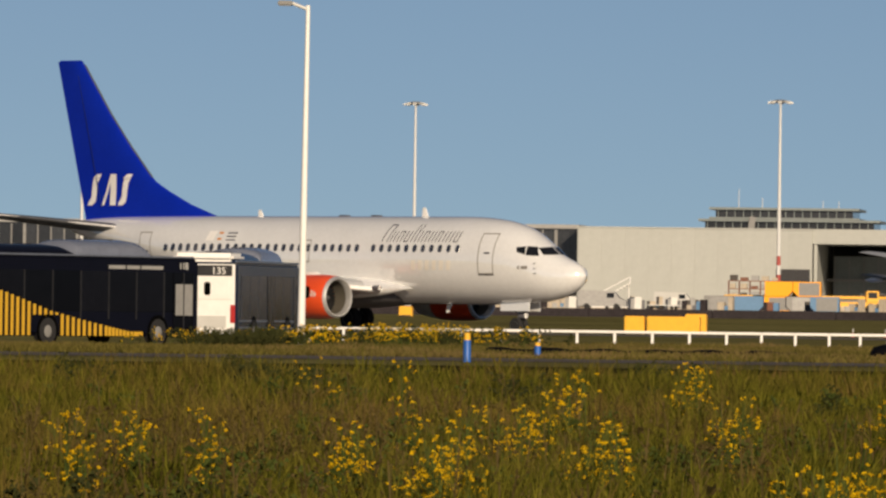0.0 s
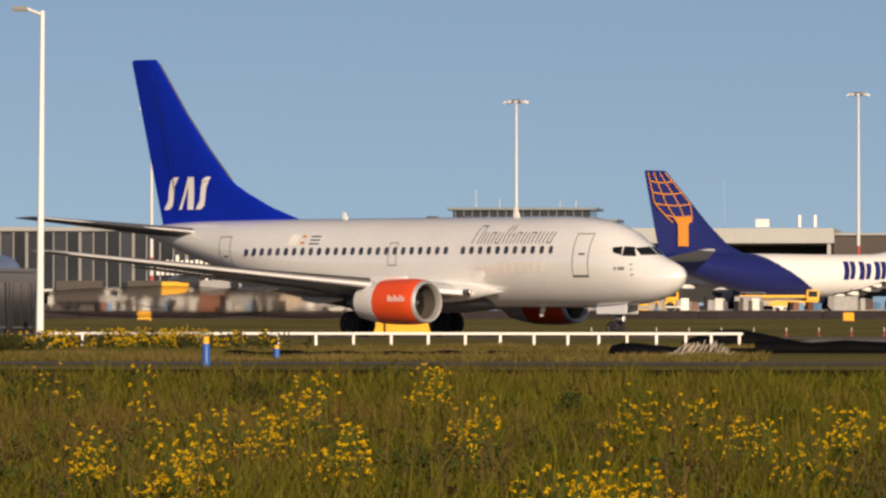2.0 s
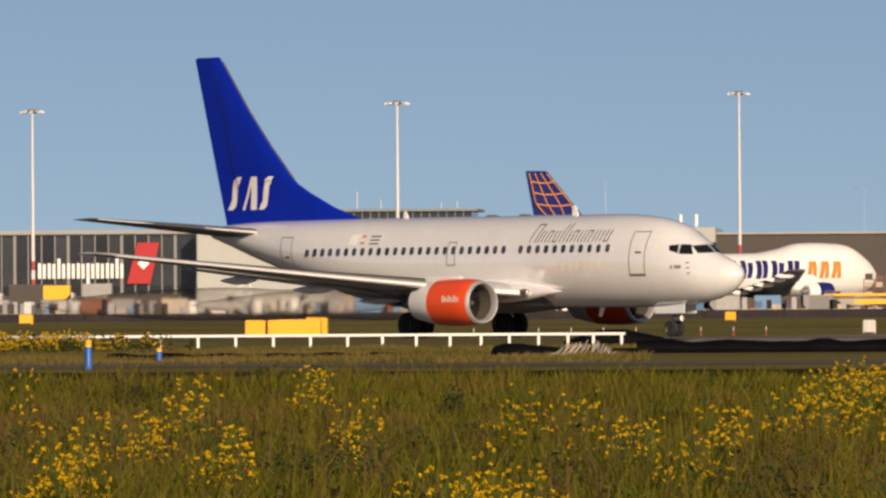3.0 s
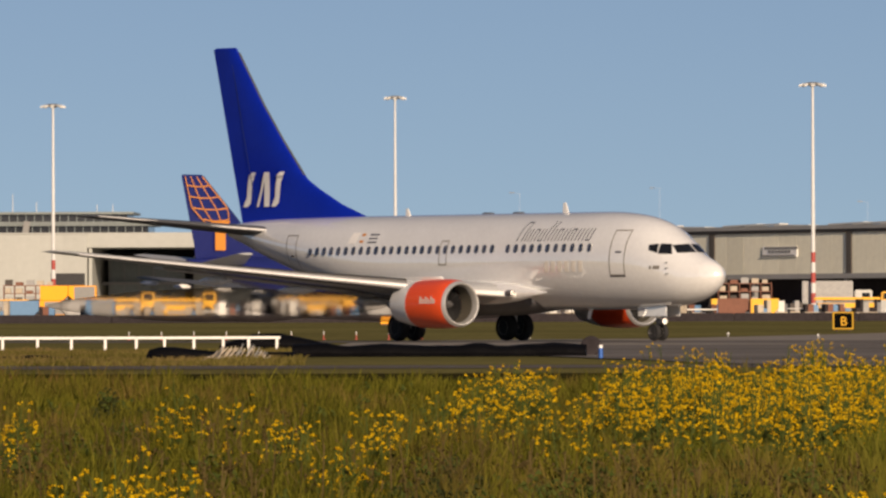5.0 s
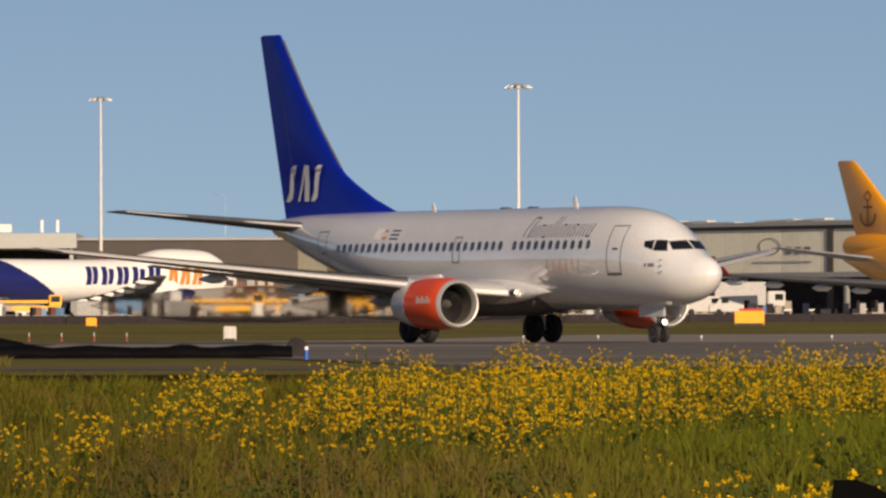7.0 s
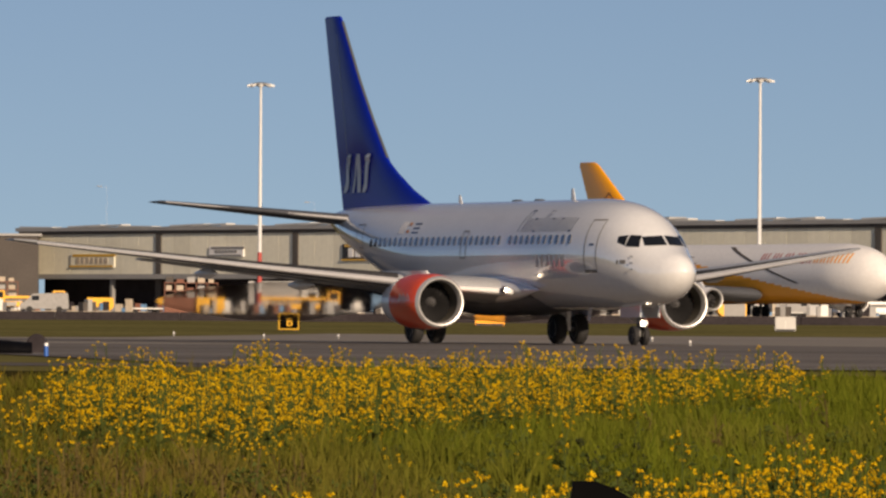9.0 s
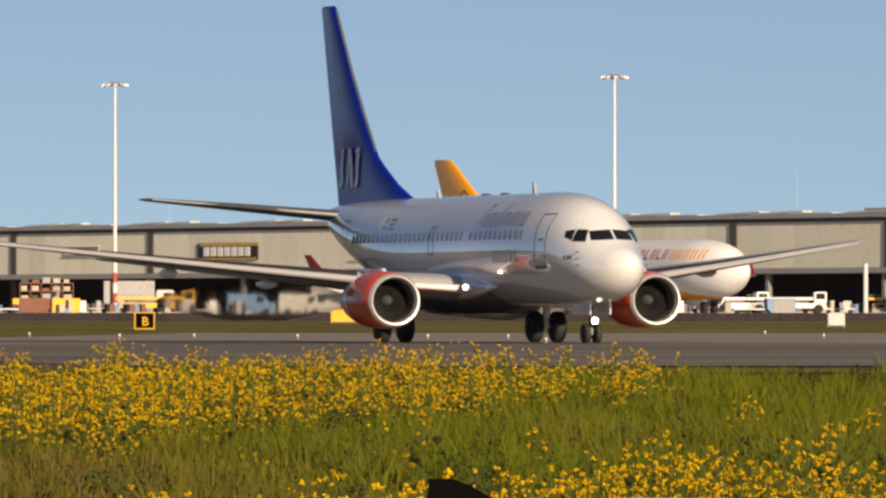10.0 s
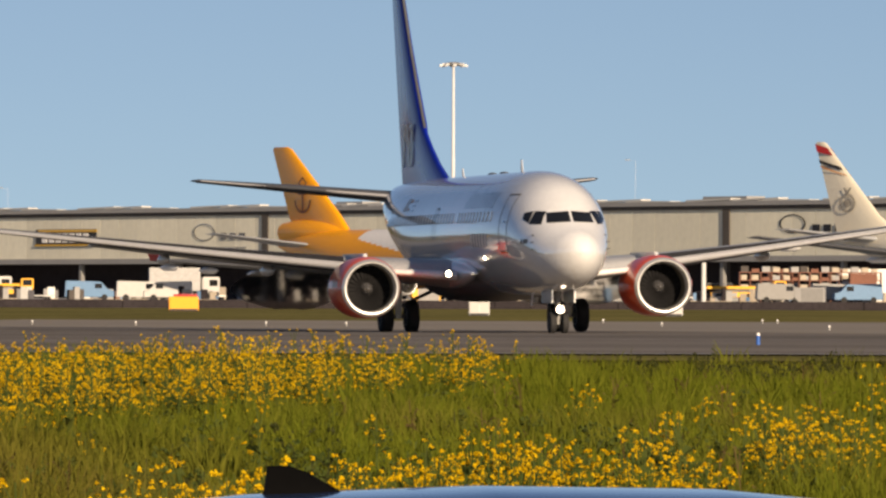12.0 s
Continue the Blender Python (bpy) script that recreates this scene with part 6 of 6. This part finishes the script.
# ---- meadow: grass and yellow-flowering rape ----
def meadow():
    rng = np.random.default_rng(7)
    # grass blades, thinning with distance
    V, Fc = [], []
    nblade = 600000
    dist = 31 + (124 - 31) * rng.random(nblade) ** 1.15
    mil = rng.uniform(-172, 146, nblade)
    x = mil / 1000 * dist
    y = dist
    z0 = np.interp(y, [p[0] for p in PROFILE], [p[1] for p in PROFILE])
    tall = np.array([noise.noise(Vector((a * 0.35, b * 0.12, 0.0))) for a, b in zip(x[::1], y[::1])])
    small = np.array([noise.noise(Vector((a * 1.7, b * 0.55, 4.0))) for a, b in zip(x, y)])
    h = (0.13 + 0.26 * rng.random(nblade) ** 1.6) * (1.0 + 0.7 * tall + 1.0 * small) * np.clip((124 - y) / 6, 0.35, 1)
    w = (0.003 + 0.004 * rng.random(nblade)) * (1 + y / 80)
    a = rng.uniform(0, 2 * np.pi, nblade)
    lean = h * rng.uniform(0.02, 0.6, nblade)
    la = rng.uniform(0, 2 * np.pi, nblade)
    dx, dy = np.cos(a) * w, np.sin(a) * w
    lx, ly = np.cos(la) * lean, np.sin(la) * lean
    v = np.zeros((nblade, 5, 3))
    v[:, 0] = np.stack([x - dx, y - dy, z0 - 0.02], 1)
    v[:, 1] = np.stack([x + dx, y + dy, z0 - 0.02], 1)
    v[:, 2] = np.stack([x + dx * 0.8 + lx * 0.35, y + dy * 0.8 + ly * 0.35, z0 + h * 0.6], 1)
    v[:, 3] = np.stack([x - dx * 0.8 + lx * 0.35, y - dy * 0.8 + ly * 0.35, z0 + h * 0.6], 1)
    v[:, 4] = np.stack([x + lx, y + ly, z0 + h], 1)
    i0 = np.arange(nblade)[:, None] * 5
    me = bpy.data.meshes.new("grass")
    nv = nblade * 5
    me.vertices.add(nv)
    me.vertices.foreach_set("co", v.reshape(-1))
    loops = np.concatenate([i0 + [0, 1, 2, 3], i0 + [3, 2, 4]], 1).reshape(-1)
    me.loops.add(len(loops))
    me.loops.foreach_set("vertex_index", loops.astype(np.int32))
    me.polygons.add(nblade * 2)
    starts = (np.arange(nblade)[:, None] * 7 + [0, 4]).reshape(-1)
    me.polygons.foreach_set("loop_start", starts.astype(np.int32))
    me.update(calc_edges=True)
    me.materials.append(M["grass"])
    tagged(new("grass", me), "long rough meadow grass, green to olive", "grass", kind="stuff")


meadow()


def verge():
    """Short rough grass between the service road and the rail."""
    rng = np.random.default_rng(12)
    verts, faces = [], []
    for _ in range(52000):
        y = 147 + 84 * rng.random()
        x = rng.uniform(-172, -36) / 1000 * y
        h = rng.uniform(0.03, 0.13) * (1 + 0.8 * noise.noise(Vector((x * 0.8, y * 0.1, 2.0))))
        w = rng.uniform(0.012, 0.03)
        z = level(y, x) - 0.01
        lx, ly = rng.normal(0, 0.05, 2)
        i = len(verts)
        verts.extend(((x - w, y, z), (x + w, y, z), (x + lx, y + ly, z + h)))
        faces.append((i, i + 1, i + 2))
    tagged(bulk("verge_grass", verts, faces, [M["verge"]]), "short olive-brown verge grass behind the road", "grass", kind="stuff")


verge()


def plants(name, label, spec, petals, heads, blob, petal_key, stem_key, seed, tall=(0.45, 0.8)):
    """Upright herbs: a stem with side shoots and many small flower heads. spec rows: mil, metres, half widths of both, count."""
    rng = np.random.default_rng(seed)
    verts, faces, mats = [], [], []

    def tri(a, b, c, m):
        i = len(verts)
        verts.extend((a, b, c))
        faces.append((i, i + 1, i + 2))
        mats.append(m)

    def quad(a, b, c, d, m):
        i = len(verts)
        verts.extend((a, b, c, d))
        faces.append((i, i + 1, i + 2, i + 3))
        mats.append(m)

    for mil, d, rm, rd, count in spec:
        for _ in range(count):
            g = np.clip(rng.normal(0, 0.5, 2), -1.5, 1.5)
            y = d + rd * g[1]
            if not 30 < y < 260:
                continue
            x = (mil + rm * g[0]) / 1000 * y
            z0 = level(y, x)
            h = rng.uniform(*tall)
            sway = rng.normal(0, 0.05, 2)
            n = max(2, int(heads * rng.uniform(0.5, 1.4)))
            quad((x - 0.006, y, z0), (x + 0.006, y, z0), (x + sway[0] + 0.004, y + sway[1], z0 + h), (x + sway[0] - 0.004, y + sway[1], z0 + h), 1)
            for _ in range(3):      # leaves on the lower stem
                zl = z0 + h * rng.uniform(0.15, 0.6)
                an, ll = rng.uniform(0, 6.28), rng.uniform(0.06, 0.16)
                ca, sn = math.cos(an) * ll, math.sin(an) * ll
                tri((x, y, zl), (x + ca * 0.6 - sn * 0.25, y + sn * 0.6 + ca * 0.25, zl + ll * 0.5), (x + ca, y + sn, zl + ll * 0.3), 1)
                tri((x, y, zl), (x + ca, y + sn, zl + ll * 0.3), (x + ca * 0.6 + sn * 0.25, y + sn * 0.6 - ca * 0.25, zl + ll * 0.45), 1)
            for _ in range(n):
                k = rng.uniform(0.55, 1.05)
                an, rr = rng.uniform(0, 6.28), rng.uniform(0.02, 0.15)
                cx, cy, cz = x + sway[0] * k + math.cos(an) * rr, y + sway[1] * k + math.sin(an) * rr, z0 + h * k
                quad((x + sway[0] * k * 0.8, y, z0 + h * k * 0.8), (x + sway[0] * k * 0.8 + 0.005, y, z0 + h * k * 0.8), (cx + 0.003, cy, cz), (cx - 0.003, cy, cz), 1)
                for _ in range(petals):
                    s = blob * rng.uniform(0.55, 1.25)
                    ox, oy, oz = rng.normal(0, blob * 0.9, 3)
                    p = (cx + ox, cy + oy, cz + oz * 0.8)
                    t = rng.uniform(-0.5, 0.5, 2)
                    i = len(verts)
                    turn = rng.uniform(0, 6.28)
                    for q in range(3):
                        ca, sn = math.cos(turn + 2.094 * q), math.sin(turn + 2.094 * q)
                        verts.append((p[0] + ca * s * 1.15, p[1] + sn * s * 1.15, p[2] + (ca * t[0] + sn * t[1]) * s - 0.35 * s))
                    verts.append((p[0], p[1], p[2] + s * 0.9))
                    faces.extend(((i, i + 1, i + 3), (i + 1, i + 2, i + 3), (i + 2, i, i + 3), (i, i + 2, i + 1)))
                    mats.extend((0, 0, 0, 0))
    ob = bulk(name, verts, faces, [M[petal_key], M[stem_key]], mats)
    return tagged(ob, label, "wild flowers", kind="stuff")


FLOWERS = [
    # scattered tufts in the first part of the field
    (-150, 53, 1.6, 1.6, 5), (-142, 57, 1.3, 2, 4), (-134, 56, 1.2, 2, 4), (-116, 55, 2.0, 2, 9), (-104.5, 50, 3.2, 2, 22), (-95.5, 64, 1.4, 3, 6), (-91, 72, 3, 3, 8), (-84.5, 54, 1.5, 2.4, 13), (-89, 57, 1.5, 3, 5),
    (-71, 64, 1.6, 2.5, 9), (-57, 41, 4, 2, 20), (-110, 75, 3, 3, 3), (-76, 85, 2.5, 4, 9), (-120, 92, 3, 4, 2),
    (-140, 62, 14, 8, 5), (-98, 60, 16, 10, 9), (-50, 72, 8, 8, 9), (-32, 56, 2.5, 3, 9), (-27, 64, 2, 3, 6), (-49, 43, 2.2, 2, 9), (-55, 48, 4, 3, 4), (-40, 62, 5, 6, 7), (-18, 70, 5, 5, 11), (-10, 82, 5, 7, 22), (-62, 46, 6, 4, 3),
    # the dense band
    (4, 82, 6, 10, 40), (12, 78, 6, 10, 44), (20, 80, 6, 11, 56), (27, 76, 6, 11, 56), (34, 82, 6, 12, 46), (42, 84, 6, 10, 44), (50, 86, 6, 10, 42), (58, 88, 6, 10, 36), (66, 92, 6, 9, 28), (74, 96, 6, 9, 20), (84, 98, 6, 8, 14),
    (24, 108, 5, 5, 22), (10, 104, 8, 6, 14), (48, 106, 5, 5, 16), (58, 110, 5, 4, 16), (66, 108, 4, 4, 10), (86, 110, 5, 4, 8), (36, 104, 10, 8, 12), (16, 66, 8, 5, 16), (0, 66, 8, 6, 12),
    # the near bands
    (46, 40, 8, 3, 26), (56, 39, 7, 3, 34), (64, 40, 6, 3, 34), (72, 42, 5, 3, 20), (80, 45, 5, 4, 22), (88, 47, 5, 4, 34), (96, 46, 5, 4, 34), (104, 48, 4, 4, 20), (110, 56, 3, 3, 8), (123, 57, 6, 4, 32), (130, 56, 4, 4, 12), (90, 41, 8, 2, 14), (112, 43, 8, 3, 12), (30, 39, 6, 2, 8),
    (136, 70, 5, 5, 4), (100, 70, 30, 12, 6), (60, 60, 30, 8, 4),
]
dense = [(a, d, c * (0.75 if a > 40 and d < 60 else 1), e * 0.8, int(n * (1.9 if 0 < a < 90 and d > 70 else (1.35 if a > 0 else 1.3)))) for a, d, c, e, n in FLOWERS]
plants("flowering_rape", "bright yellow flowering rape among the grass", [r for r in dense if r[1] > 64], 7, 11, 0.0092, "petal", "stem", 3, (0.34, 0.86))
plants("low_flowering_rape", "low yellow flowering rape in loose tufts", [r for r in dense if r[1] <= 64], 7, 11, 0.0084, "petal", "stem", 4, (0.30, 0.70))
STRIP = [(-121, 196, 5, 8, 40), (-113, 198, 5, 8, 55), (-106, 196, 4, 8, 40), (-134, 205, 8, 8, 26), (-128, 210, 5, 8, 16), (-98, 190, 6, 7, 14)]
plants("roadside_rape", "low yellow rape along the verge behind the road", STRIP, 4, 7, 0.018, "petal", "stem", 5, (0.2, 0.55))
WEEDS = [(-127, 112, 3, 4, 26), (-122, 106, 3, 4, 22), (-131, 116, 3, 4, 22), (-112, 110, 5, 4, 10), (-80, 112, 5, 4, 18), (-74, 110, 3, 3, 10), (-148, 110, 6, 5, 12), (-60, 90, 3, 4, 8), (-96, 96, 4, 5, 8), (106, 110, 5, 5, 16), (118, 112, 6, 4, 26), (128, 114, 6, 4, 26), (137, 112, 6, 4, 20),
         (-120, 197, 10, 6, 60), (-131, 196, 7, 6, 110), (-126, 192, 4, 4, 50), (-108, 198, 8, 6, 40), (-100, 190, 8, 6, 30), (-20, 52, 8, 4, 16), (14, 44, 4, 3, 10), (60, 62, 14, 5, 12), (-140, 44, 12, 4, 16)]
plants("dark_weeds", "dark bushy weeds at the meadow edge", WEEDS, 3, 12, 0.02, "weed", "weed", 9, (0.22, 0.5))
HERBS = [(-130, 60, 40, 22, 130), (-70, 60, 45, 22, 160), (0, 58, 40, 18, 150), (60, 60, 40, 20, 130), (110, 60, 35, 20, 150), (-30, 90, 90, 20, 110)]
plants("green_herbs", "low leafy green herbs in the meadow", HERBS, 3, 10, 0.022, "stem", "weed", 21, (0.18, 0.42))

DOCKS = [(-140, 60, 30, 22, 170), (-110, 70, 30, 24, 170), (-70, 62, 40, 22, 170), (-30, 56, 30, 16, 130), (10, 50, 25, 10, 80), (100, 64, 40, 18, 30), (120, 90, 30, 16, 20)]
plants("seed_stalks", "brown seed stalks standing in the grass", DOCKS, 2, 7, 0.011, "seed", "seed", 31, (0.25, 0.62))


def motions():
    """The airliner rolls round the bend of the taxiway, its nose wheel leading."""
    rows = [
        (0.0, -33.24, 375.98, -36.44), (0.5, -28.99, 372.69, -36.78), (1.0, -24.74, 369.41, -36.88),
        (1.5, -20.56, 366.02, -37.27), (2.0, -16.53, 362.39, -38.54), (2.5, -12.60, 358.61, -40.00),
        (3.0, -8.83, 354.65, -41.78), (5.0, 4.49, 337.30, -50.15), (5.5, 7.44, 332.69, -52.16),
        (6.0, 10.22, 327.94, -54.31), (6.5, 12.76, 322.98, -56.54), (7.0, 15.08, 317.82, -58.84),
        (9.0, 22.03, 295.78, -69.46), (9.5, 23.27, 290.26, -72.02), (10.0, 24.24, 284.83, -74.63),
        (10.5, 25.02, 279.45, -77.05), (11.0, 25.59, 274.10, -79.60), (11.5, 25.92, 268.77, -81.81),
        (12.0, 25.98, 263.47, -84.17),
    ]
    lean = [(0.0, 0.0, 0.0), (9.5, 0.0, 0.0), (10.5, 0.35, -0.015), (12.0, 0.65, -0.03)]    # seconds, bank, sink
    ts, banks, sinks = zip(*lean)
    walk(airliner, [(t, pose(x, y, 0.02 + float(np.interp(t, ts, sinks)), float(np.interp(t, ts, banks)), 0, yaw)) for t, x, y, yaw in rows])


motions()
